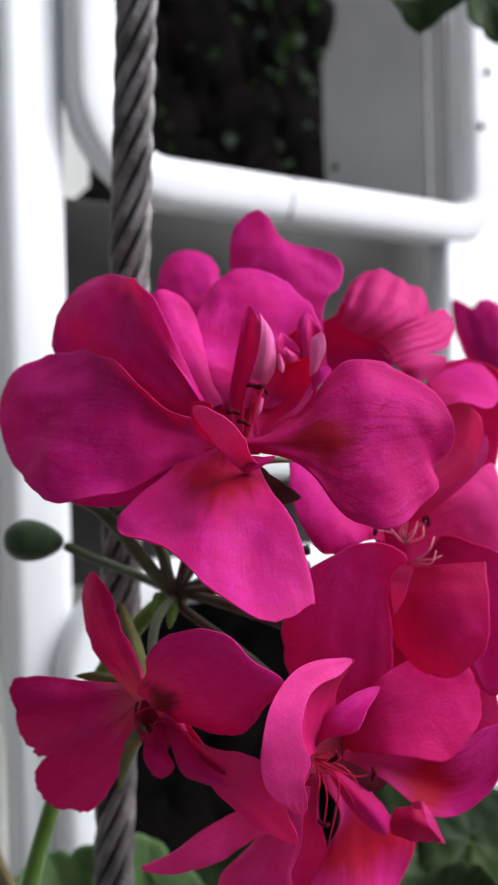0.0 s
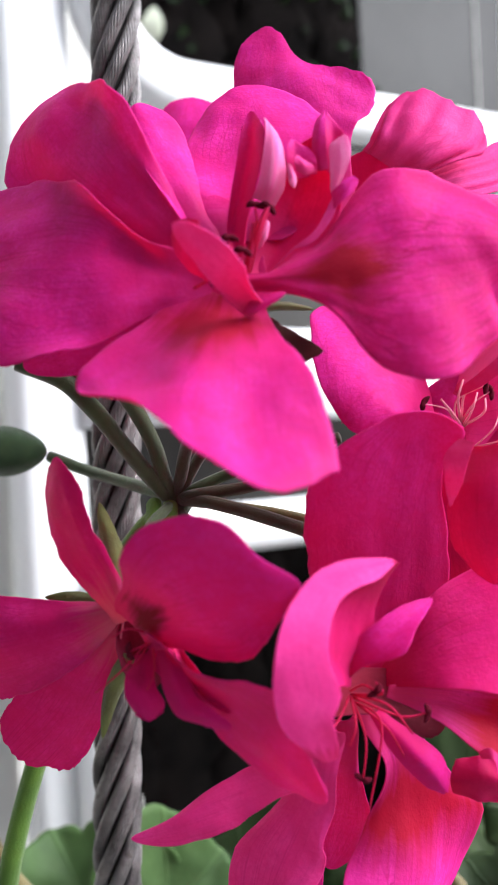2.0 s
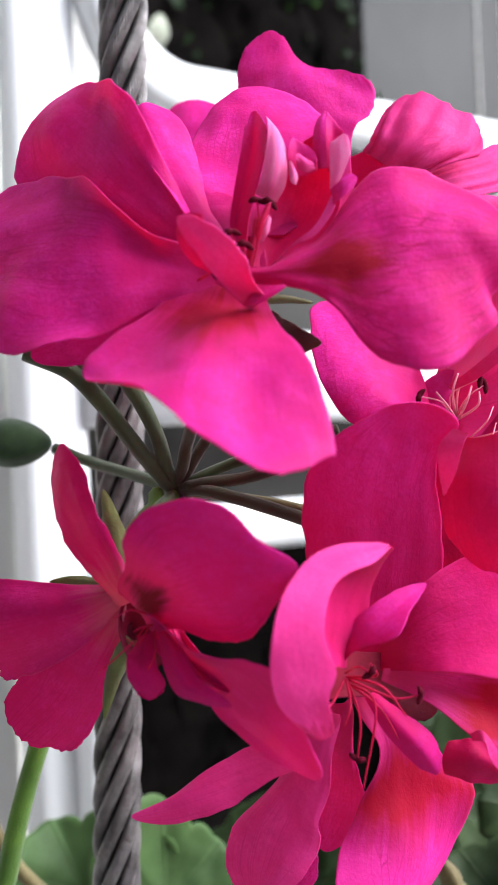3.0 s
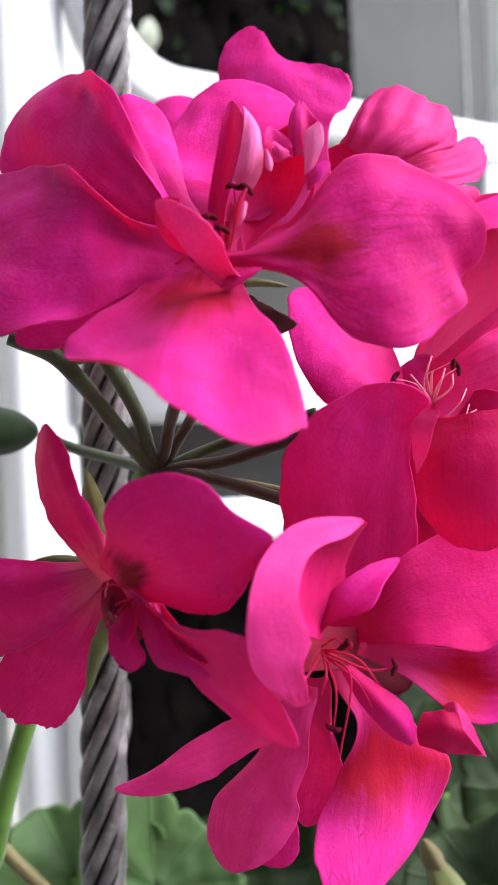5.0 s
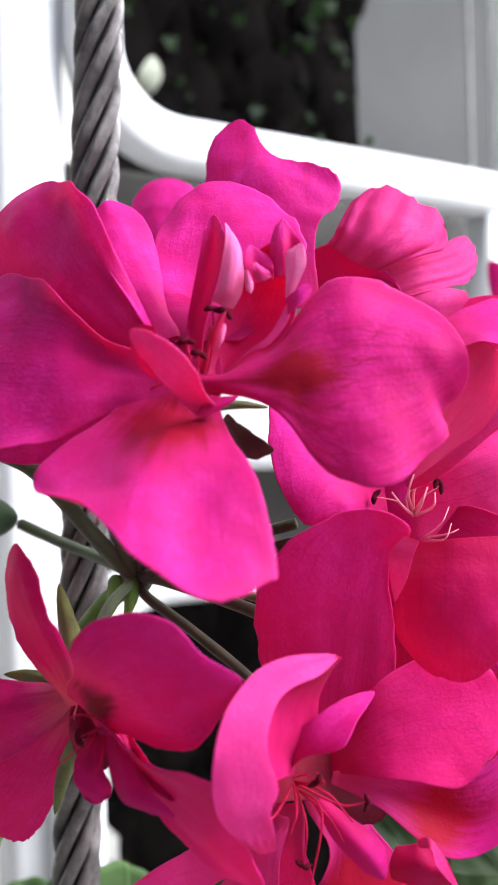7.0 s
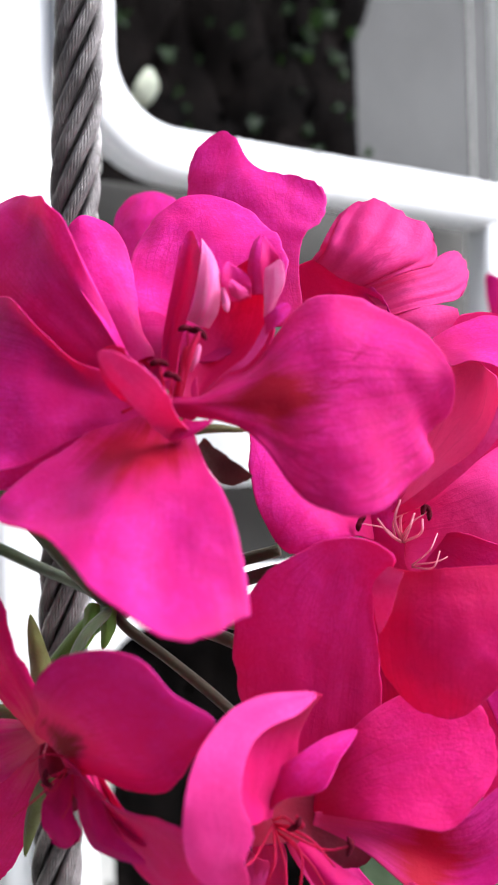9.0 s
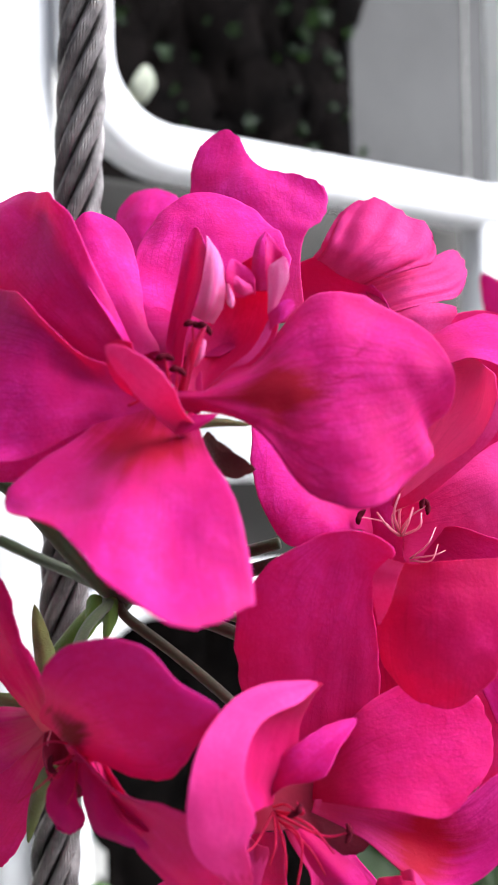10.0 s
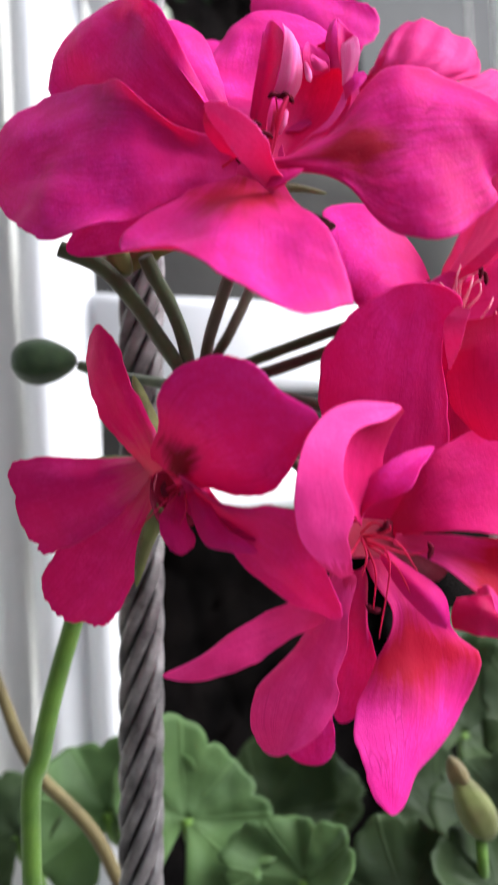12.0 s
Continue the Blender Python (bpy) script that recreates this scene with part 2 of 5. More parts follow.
def white_plastic():
    k = Mat("white_garden_plastic")
    at = k.coords("Object")
    streaks = k.noise(k.coords("Object", (1, 1, 0.15)), 160.0, 4.0, 0.6)
    specks = k.add("TexVoronoi", Scale=70.0)
    k.link(at, specks.inputs["Vector"])
    dot = k.ramp(specks.outputs["Distance"], (0.05, grey(1)), (0.11, grey(0)))
    rare = k.ramp(k.noise(at, 24.0, 1.0), (0.60, grey(0)), (0.64, grey(1)))
    c = k.mix(k.maths("MULTIPLY", k.ramp(streaks, (0.5, grey(0)), (0.8, grey(1))), 0.35), (0.80, 0.815, 0.83), (0.68, 0.69, 0.70))
    c = k.mix(k.maths("MULTIPLY", k.maths("MULTIPLY", dot, rare), 0.7), c, (0.16, 0.15, 0.14))
    k.link(c, k.p.inputs["Base Color"])
    k.p.inputs["Roughness"].default_value = 0.36
    k.bump(k.noise(at, 900.0, 3.0), 0.12, 0.0003)
    return k.m


WHITE = white_plastic()
GREY_WALL = plain_material("grey_render", (0.112, 0.113, 0.113), (0.082, 0.082, 0.082), 22.0, 0.85, 0.3, 0.001, 0.3)
PALE_WALL = plain_material("pale_render", (0.70, 0.70, 0.67), (0.60, 0.60, 0.57), 22.0, 0.85, 0.3, 0.001, 0.3)
GREY_PANEL = plain_material("grey_panel", (0.085, 0.083, 0.078), (0.06, 0.058, 0.053), 30.0, 0.8, 0.3, 0.0008, 0.3)
# Near-black earth: shade of the hollow below the chair is in its colour.
EARTH = plain_material("dark_shaded_earth", (0.004, 0.0036, 0.0036), (0.015, 0.0120, 0.0112), 75.0, 1.0, 0.8, 0.004, 0.03)
GROUND = plain_material("pale_bounce_floor", (0.22, 0.215, 0.20), (0.17, 0.165, 0.155), 14.0, 0.9, 0.4, 0.002, 0.3)


def steel():
    k = Mat("weathered_steel_wire")
    at = k.coords("Object")
    c = k.mix(k.ramp(k.noise(at, 220.0, 4.0, 0.65), (0.35, grey(0)), (0.7, grey(1))), (0.085, 0.077, 0.077), (0.34, 0.318, 0.318))
    c = k.mix(k.ramp(k.noise(at, 900.0, 2.0), (0.64, grey(0)), (0.8, grey(1))), c, (0.09, 0.07, 0.06))
    k.link(c, k.p.inputs["Base Color"])
    k.p.inputs["Metallic"].default_value = 0.45
    k.link(k.ramp(k.noise(at, 400.0, 3.0), (0.3, grey(0.36)), (0.7, grey(0.56))), k.p.inputs["Roughness"])
    k.bump(k.noise(at, 3000.0, 2.0), 0.25, 0.00006)
    return k.m


STEEL = steel()
GREASE = plain_material("dark_rope_core", (0.02, 0.017, 0.015), (0.04, 0.034, 0.03), 500.0, 0.8)

# ---------------------------------------------------------------- helpers
LIFT = 320.0        # millimetres from the ground up to the zero height of the plan below


def mm(p):
    return Vector((p[0], p[1], p[2] + LIFT)) * 0.001


def thing(name, at, label, category, group="", kind=""):
    ob = new(name)
    ob.empty_display_size = 0.005
    ob.location = mm(at)
    return tagged(ob, label, category, group, kind)


def part(name, data, material, parent, label=""):
    """Links a mesh (a bmesh, or vertices, faces and texture places in metres) as one object under its thing."""
    me = bpy.data.meshes.new(name)
    base = Vector((0, 0, 0))
    up = parent
    while up is not None:
        base += up.location
        up = up.parent
    if isinstance(data, bmesh.types.BMesh):
        bmesh.ops.translate(data, verts=data.verts, vec=-base)
        data.to_mesh(me)
        data.free()
    else:
        verts, faces, uvs = data
        verts = np.asarray(verts, dtype=float) - np.array(base)
        me.from_pydata([tuple(v) for v in verts], [], faces)
        if uvs is not None:
            layer = me.uv_layers.new(name="UVMap")
            loops = np.empty(len(me.loops), dtype=np.int32)
            me.loops.foreach_get("vertex_index", loops)
            layer.data.foreach_set("uv", np.asarray(uvs, dtype=np.float32)[loops].ravel())
    me.polygons.foreach_set("use_smooth", [True] * len(me.polygons))
    me.materials.append(material)
    ob = new(name, me)
    ob.parent = parent
    if label:
        ob["label"] = label
    return ob


def grid_faces(rows, cols, start=0, flip=False):
    out = []
    for i in range(rows - 1):
        for j in range(cols - 1):
            a = start + i * cols + j
            q = (a, a + 1, a + cols + 1, a + cols)
            out.append(q[::-1] if flip else q)
    return out


def sheet(points, uv, thick):
    """A thin solid from a grid of points: two skins and a rounded-off rim."""
    rows, cols, _ = points.shape
    du, dv = np.gradient(points, axis=1), np.gradient(points, axis=0)
    nrm = np.cross(dv, du)
    size = np.linalg.norm(nrm, axis=2, keepdims=True)
    nrm = nrm / np.maximum(size, 1e-12)
    half = np.full((rows, cols, 1), thick / 2)
    half[:, 0] = half[:, -1] = half[0] = half[-1] = thick * 0.18
    front, back = points + nrm * half, points - nrm * half
    verts = np.concatenate([front.reshape(-1, 3), back.reshape(-1, 3)])
    n = rows * cols
    faces = grid_faces(rows, cols) + grid_faces(rows, cols, n, True)
    rim = [j for j in range(cols)] + [i * cols + cols - 1 for i in range(1, rows)]
    rim += [(rows - 1) * cols + j for j in range(cols - 2, -1, -1)] + [i * cols for i in range(rows - 2, 0, -1)]
    for a, b in zip(rim, rim[1:] + rim[:1]):
        faces.append((b, a, a + n, b + n))
    return verts, faces, np.concatenate([uv.reshape(-1, 2)] * 2)


COUNT = [0]


def smooth_loop(points, n=40):
    """A closed smooth line through points (centripetal spline): n places on each stretch."""
    out, k = [], len(points)
    for i in range(k):
        p = [points[(i + d) % k] for d in (-1, 0, 1, 2)]
        t0 = 0.0
        t1 = t0 + np.linalg.norm(p[1] - p[0]) ** 0.5 + 1e-9
        t2 = t1 + np.linalg.norm(p[2] - p[1]) ** 0.5 + 1e-9
        t3 = t2 + np.linalg.norm(p[3] - p[2]) ** 0.5 + 1e-9
        t = np.linspace(t1, t2, n, endpoint=False)[:, None]
        a1 = (t1 - t) / (t1 - t0) * p[0] + (t - t0) / (t1 - t0) * p[1]
        a2 = (t2 - t) / (t2 - t1) * p[1] + (t - t1) / (t2 - t1) * p[2]
        a3 = (t3 - t) / (t3 - t2) * p[2] + (t - t2) / (t3 - t2) * p[3]
        b1 = (t2 - t) / (t2 - t0) * a1 + (t - t0) / (t2 - t0) * a2
        b2 = (t3 - t) / (t3 - t1) * a2 + (t - t1) / (t3 - t1) * a3
        out.append((t2 - t) / (t2 - t1) * b1 + (t - t1) / (t2 - t1) * b2)
    return np.concatenate(out)


def evenly(line, s):
    """Places at the shares s of a line's length."""
    run = np.concatenate([[0], np.cumsum(np.linalg.norm(np.diff(line, axis=0), axis=1))])
    return np.stack([np.interp(s * run[-1], run, line[:, c]) for c in range(3)], axis=1)


def petal(bloom_ob, base, middle, tip, left, right, kind=0, ruffle=0.3, name="petal", material=None, thick=0.00013, fold=0.0, jagged=1.0):
    """A petal: its midrib runs base, middle, tip; left and right are the bends of its two sides, from base to tip."""
    COUNT[0] += 1
    rnd = random.Random(COUNT[0])
    b, m, t = (np.array(mm(p)) for p in (base, middle, tip))
    l, r = [np.array(mm(p)) for p in left], [np.array(mm(p)) for p in right]
    ns, nu = 50, 27
    s = 0.5 - 0.5 * np.cos(np.linspace(0, math.pi, ns))
    u = np.sin(np.linspace(-1, 1, nu) * math.pi / 2 * 0.92) / math.sin(math.pi / 2 * 0.92)
    step = 40
    way = (m - b) / np.linalg.norm(m - b)
    claw = 0.13 * min(np.linalg.norm(t - b), 0.022)
    ends = []
    for q in (l[0], r[0]):
        off = (q - b) - way * np.dot(q - b, way)
        ends.append(b + off / (np.linalg.norm(off) + 1e-9) * min(claw, 0.7 * np.linalg.norm(off)))
    loop_line = smooth_loop([ends[0]] + l + [t] + r[::-1] + [ends[1]], step)
    cut = step * (len(l) + 1)
    side_l = evenly(loop_line[:cut + 1], s)
    side_r = evenly(loop_line[cut:cut + step * (len(r) + 1) + 1][::-1], s)
    x = s[:, None]
    rib = b * (1 - x) * (1 - 2 * x) + m * 4 * x * (1 - x) + t * x * (2 * x - 1)
    uu = u[None, :, None]
    dl, dr = side_l - rib, side_r - rib
    for d in (dl, dr):
        p1, p2 = rnd.uniform(0, 6.28), rnd.uniform(0, 6.28)
        jag = 1.35 * jagged + 1.8 * (np.linalg.norm(t - b) < 0.007)
        d *= 1 + jag * 0.014 * np.sin(x * 17 + p1) + 0.010 * np.sin(x * 41 + p2) + jag * np.array([0.034 * noise.noise((q * 11, p1, p2)) + 0.018 * noise.noise((q * 37, p2, p1)) + 0.008 * noise.noise((q * 90, p1, p2)) for q in s])[:, None]
    pts = rib[:, None] + uu * (dr - dl)[:, None] / 2 + uu ** 2 * (dr + dl)[:, None] / 2
    across = side_r[ns // 2] - side_l[ns // 2]
    face_dir = np.cross(t - b, across)
    face_dir /= np.linalg.norm(face_dir) + 1e-9
    small = min(1.0, 0.007 / (np.linalg.norm(t - b) + 1e-9))
    if small > 0.99 and not fold:
        fold = 0.05
    if fold < 0:
        ridges = np.sin(u[None] * 12 + x * 3 + b[2] * 900) * np.sin(math.pi * x ** 0.8) * (1 - 0.3 * u[None])
        pts = pts + face_dir * (ridges * -fold * np.linalg.norm(across))[:, :, None]
        fold = 0.0
    toward_viewer = -1.0 if face_dir[1] > 0 else 1.0
    crease = (1 - np.abs(u[None] - 0.12 * np.sin(3 * x + b[0] * 4000)) ** 0.8) * np.sin(math.pi * np.clip(0.1 + x * 0.9, 0, 1))
    pts = pts + face_dir * toward_viewer * (crease * fold * np.linalg.norm(across))[:, :, None]
    length = min(np.linalg.norm(t - b), 0.02)
    a1, a2, a3 = (rnd.uniform(0, 6.28) for _ in range(3))
    wave = np.sin(x * 9 + a1 + u[None] * 2) * u[None] ** 2 * 0.55 + 0.35 * np.sin(u[None] * 6 + a2) * x ** 2
    wave = wave + 0.22 * np.sin(x * 23 + a3) * np.abs(u[None]) ** 3
    wave = wave + 0.16 * np.sin(u[None] * 13 + a1 + a3) * x * (1.15 - x)
    wave = wave * np.sin(math.pi * np.clip(x * 1.15, 0, 1) ** 0.7) ** 0.5
    pts = pts + face_dir * (wave * ruffle * length * 0.10)[:, :, None]
    seed = Vector((rnd.uniform(0, 50), rnd.uniform(0, 50), rnd.uniform(0, 50)))
    for i in range(ns):
        for j in range(nu):
            q = Vector(pts[i, j])
            lift = 0.00085 * noise.noise(q * 170 + seed) + 0.00020 * noise.noise(q * 560 + seed)
            pts[i, j] += face_dir * lift * min(1.0, s[i] * 4) * (0.4 + ruffle)
    pts[-1] = pts[-1] * 0.02 + t * 0.98
    uv = np.stack(np.broadcast_arrays(x, (u[None] + 1) / 2), axis=2)
    thin = min(thick, 0.026 * max(np.linalg.norm(t - b), 0.002))
    return part(name, sheet(pts, uv, thin), material or PETAL[kind], bloom_ob)


def spline_weights(n, x):
    """Weights of n evenly spaced control points on a smooth line, at the shares x of its length."""
    g = np.clip(x, 0, 1) * (n - 1)
    i = np.minimum(g.astype(int), n - 2)
    f = g - i
    base = (-0.5 * f + f ** 2 - 0.5 * f ** 3, 1 - 2.5 * f ** 2 + 1.5 * f ** 3, 0.5 * f + 2 * f ** 2 - 1.5 * f ** 3, -0.5 * f ** 2 + 0.5 * f ** 3)
    out = np.zeros(x.shape + (n + 2,))
    for d, w in enumerate(base):
        np.put_along_axis(out, (i + d)[..., None], w[..., None], axis=-1)
    out[..., 1] += 2 * out[..., 0]
    out[..., 2] -= out[..., 0]
    out[..., n] += 2 * out[..., n + 1]
    out[..., n - 1] -= out[..., n + 1]
    return out[..., 1:n + 1]


def cage(owner, rows, kind=0, ruffle=0.3, flute=0.0, rag=1.0, blunt=1.0, name="petal", material=None, thick=0.00013):
    """A petal or lobe stretched over rows of places, from its claw to its rim, each row running across it."""
    COUNT[0] += 1
    rnd = random.Random(COUNT[0] + 500)
    ctrl = np.array([[tuple(mm(p)) for p in row] for row in rows])
    ns, nu = 40, 29
    s = (0.5 - 0.5 * np.cos(np.linspace(0, math.pi, ns)))[:, None] * np.ones((1, nu))
    u = (np.sin(np.linspace(-1, 1, nu) * 1.45) / math.sin(1.45))[None] * np.ones((ns, 1))
    p1, p2, p3 = (rnd.uniform(0, 40) for _ in range(3))
    fray = rag * np.array([0.045 * noise.noise((q * 5, p1, p2)) + 0.022 * noise.noise((q * 19, p2, p1)) for q in np.linspace(0, 1, ns)])
    tip = rag * np.array([0.040 * noise.noise((q * 4, p3, p1)) + 0.020 * noise.noise((q * 17, p1, p3)) for q in np.linspace(-1, 1, nu)])
    ss = s * (1 - 0.17 * blunt * u ** 4 * s ** 3) * (1 - np.abs(tip)[None] * s ** 4)
    uu = u * (1 - 0.20 * blunt * s ** 8) * (1 - np.abs(fray)[:, None] * np.abs(u) ** 3)
    pts = np.einsum("ija,ijb,abc->ijc", spline_weights(ctrl.shape[0], ss), spline_weights(ctrl.shape[1], (uu + 1) / 2), ctrl)
    nrm = np.cross(np.gradient(pts, axis=0), np.gradient(pts, axis=1))
    nrm /= np.linalg.norm(nrm, axis=2, keepdims=True) + 1e-12
    size = min(np.linalg.norm(pts[-1, nu // 2] - pts[0, nu // 2]), np.linalg.norm(pts[ns // 2, -1] - pts[ns // 2, 0]), 0.016)
    wave = 0.5 * np.sin(s * 8 + p1 + u * 2) * u ** 2 + 0.35 * np.sin(u * 6 + p2) * s ** 2 + 0.25 * np.sin(s * 21 + p3) * np.abs(u) ** 3
    wave = wave * np.sin(math.pi * np.clip(0.08 + s * 0.92, 0, 1) ** 0.6) ** 0.5
    lift = wave * ruffle * size * 0.07
    lift = lift + flute * 0.001 * (0.6 * np.sin(u * 15 + 2.5 * s + p1) + 0.4 * np.sin(u * 27 + p2)) * np.sin(math.pi * (0.12 + 0.75 * s))
    seed = Vector((p1, p2, p3))
    for i in range(ns):
        for j in range(nu):
            q = Vector(pts[i, j])
            lift[i, j] += (0.035 * noise.noise(q * 190 + seed) + 0.014 * noise.noise(q * 620 + seed)) * size * (0.4 + ruffle + 1.5 * max(0.0, ruffle - 0.7))
    pts = pts + nrm * lift[..., None]
    uv = np.stack((s, (u + 1) / 2), axis=2)
    return part(name, sheet(pts, uv, min(thick, 0.03 * max(size, 0.002))), material or PETAL[kind], owner)


def tube(path, radii, sides=8, twist=0.0):
    """A round tube along points, in metres, with closed ends."""
    path = np.asarray(path, dtype=float)
    n = len(path)
    tan = np.gradient(path, axis=0)
    tan /= np.linalg.norm(tan, axis=1, keepdims=True)
    ref = np.array((0.0, 1.0, 0.0)) if abs(tan[0][1]) < 0.8 else np.array((1.0, 0.0, 0.0))
    x = np.cross(tan, ref)
    x /= np.linalg.norm(x, axis=1, keepdims=True)
    y = np.cross(tan, x)
    ang = np.linspace(0, 2 * math.pi, sides, endpoint=False)
    radii = np.broadcast_to(np.asarray(radii, dtype=float), (n,))
    ring = path[:, None] + (x[:, None] * np.cos(ang)[None, :, None] + y[:, None] * np.sin(ang)[None, :, None]) * radii[:, None, None]
    faces = []
    for i in range(n - 1):
        for j in range(sides):
            k2 = (j + 1) % sides
            faces.append((i * sides + j, i * sides + k2, (i + 1) * sides + k2, (i + 1) * sides + j))
    faces.append(tuple(range(sides))[::-1])
    faces.append(tuple((n - 1) * sides + j for j in range(sides)))
    uv = np.stack(np.broadcast_arrays(np.linspace(0, 1, n)[:, None], np.linspace(0, 1, sides)[None]), axis=2).reshape(-1, 2)
    return ring.reshape(-1, 3), faces, uv


def curve_points(points, n=18):
    """A smooth line through points, in millimetres of the plan."""
    p = [np.array(mm(q)) for q in points]
    p = [2 * p[0] - p[1]] + p + [2 * p[-1] - p[-2]]
    out = []
    for a, b, c, d in zip(p, p[1:], p[2:], p[3:]):
        for x in np.linspace(0, 1, n, endpoint=False):
            out.append(0.5 * (2 * b + (c - a) * x + (2 * a - 5 * b + 4 * c - d) * x ** 2 + (3 * b - a - 3 * c + d) * x ** 3))
    out.append(p[-2])
    return np.array(out)


def stem(owner, name, points, r0, r1, material, label=""):
    path = curve_points(points, 10)
    rad = np.linspace(r0, r1, len(path)) * 0.001
    rad = rad * (1 + 0.02 * np.sin(np.linspace(0, 23, len(path))))
    return part(name, tube(path, rad, 10), material, owner, label)


def ellipsoid(centre, axis, length, width, ridges=0, depth=0.0, nose=0.0):
    """A pod along axis, in metres, with soft ridges and a drawn-out nose."""
    axis = np.array(axis, dtype=float)
    axis /= np.linalg.norm(axis)
    x = np.cross(axis, (0.13, 1.0, 0.21))
    x /= np.linalg.norm(x)
    y = np.cross(axis, x)
    rows, cols = 15, 20
    verts, faces = [], []
    for i in range(rows):
        v = math.pi * i / (rows - 1)
        h = -math.cos(v)
        rad = math.sin(v) * (1 - nose * h)
        for j in range(cols):
            a = 2 * math.pi * j / cols
            rr = rad * (1 + depth * math.cos(ridges * a)) * width / 2
            verts.append(np.array(centre) + axis * h * length / 2 + (x * math.cos(a) + y * math.sin(a)) * rr)
    for i in range(rows - 1):
        for j in range(cols):
            k2 = (j + 1) % cols
            faces.append((i * cols + j, i * cols + k2, (i + 1) * cols + k2, (i + 1) * cols + j))
    return verts, faces, None


def bloom(centre, label):
    ob = thing("geranium_flower", centre, label, "flower", "geranium flowers of the cluster")
    part("calyx", ellipsoid(mm(centre), (-0.2, 0.5, -0.7), 0.0052, 0.0034, 5, 0.1, 0.15), SEPAL, ob, "green calyx behind the petals")
    return ob


def stamen(owner, a, m, b, anther=1, r=0.16, pale=False):
    path = curve_points([a, m, b], 8)
    f = part("filament", tube(path, np.linspace(r * 0.75, r * 0.42, len(path)) * 0.001, 7), FILAMENT_PALE if pale else FILAMENT, owner)
    if anther:
        way = path[-1] - path[-3]
        way /= np.linalg.norm(way)
        off = np.cross(way, (0, 1, 0)) + way * 0.25
        off /= np.linalg.norm(off)
        q = np.linspace(-1, 1, 11)[:, None]
        pod = path[-1] + off * q * 0.00068 - way * q ** 2 * 0.0003 + np.array((0, -1, 0)) * 0.0001 * np.sin(q * 5)
        fat = 0.00027 * np.sqrt(np.clip(1.06 - q[:, 0] ** 2, 0, 1)) * (1 - 0.25 * np.exp(-(q[:, 0] * 6) ** 2))
        part("anther", tube(pod, fat, 9), ANTHER, f, "dark maroon anther")


def sepal(owner, b, m, t, wide, material=None):
    b_, t_ = np.array(b), np.array(t)
    way = (t_ - b_) / np.linalg.norm(t_ - b_)
    off = np.cross(way, (0, 1, 0))
    off /= np.linalg.norm(off)
    mid = np.array(m)
    l, r = mid + off * wide / 2 + np.array((0, 0.5, 0)), mid - off * wide / 2 + np.array((0, 0.5, 0))
    petal(owner, b, m, t, [tuple(l)], [tuple(r)], 0, 0.1, "sepal", material or SEPAL, 0.00035)


def geranium_leaf(centre, normal, toward, radius, label, material, petiole, cup=0.16, lobes=7):
    """A round scalloped leaf with radial ribs, a notch at the petiole, and its petiole."""
    leaf = thing("geranium_leaf", centre, label, "leaf", "geranium leaves")
    rnd = random.Random(int(abs(centre[0] * 31 + centre[2] * 17)))
    c = np.array(mm(centre))
    nz = np.array(normal, dtype=float)
    nz /= np.linalg.norm(nz)
    ny = np.array(toward, dtype=float)
    ny -= nz * np.dot(ny, nz)
    ny /= np.linalg.norm(ny)
    nx = np.cross(ny, nz)
    lobes = rnd.choice((5, 6, 7))
    rows, cols = 14, 85
    rr = np.linspace(0.02, 1, rows)
    th = np.linspace(-math.pi * 0.93, math.pi * 0.93, cols)
    ph = rnd.uniform(0, 6)
    turn = (th / (math.pi * 0.93) + 1) / 2
    lobe = np.abs(np.sin(turn * math.pi * lobes))
    edge = (0.84 + 0.11 * np.sqrt(lobe) + 0.035 * np.abs(np.sin(turn * math.pi * lobes * 3))) * (1 - 0.16 * (np.abs(th) / math.pi) ** 3)
    edge = edge * (1 + 0.09 * np.sin(2 * th + ph) + 0.05 * np.sin(3 * th + 3 * ph))
    rad = rr[:, None] * edge[None]
    x, y = rad * np.sin(th)[None], rad * np.cos(th)[None]
    uneven = np.array([0.5 + 0.9 * rnd.random() for _ in range(8)])[np.minimum((turn * lobes).astype(int), 7)]
    z = cup * rad ** 2 + rnd.uniform(0.1, 0.35) * np.abs(x) * rad + 0.07 * uneven[None] * rad ** 1.5 * np.cos(turn * math.pi * 2 * lobes)[None] + 0.30 * rad ** 2 * np.sin(th * 2 + ph)[None] + 0.12 * rad ** 2 * np.sin(th * 3 + 2 * ph)[None]
    z = z + 0.05 * np.sin(3 * x + ph) * rad
    z = z + 0.05 * np.array([[noise.noise((a * 4 + ph, b * 4, ph)) for a, b in zip(ra, rb)] for ra, rb in zip(x, y)])
    pts = c + radius * 0.001 * (x[..., None] * nx + y[..., None] * ny + z[..., None] * nz)
    uv = np.stack(np.broadcast_arrays(rr[:, None], turn[None]), axis=2)
    part("blade", sheet(pts, uv, 0.0006), material, leaf)
    stem(leaf, "petiole", [tuple(centre)] + petiole, 0.9, 1.2, STEM)
    return leaf


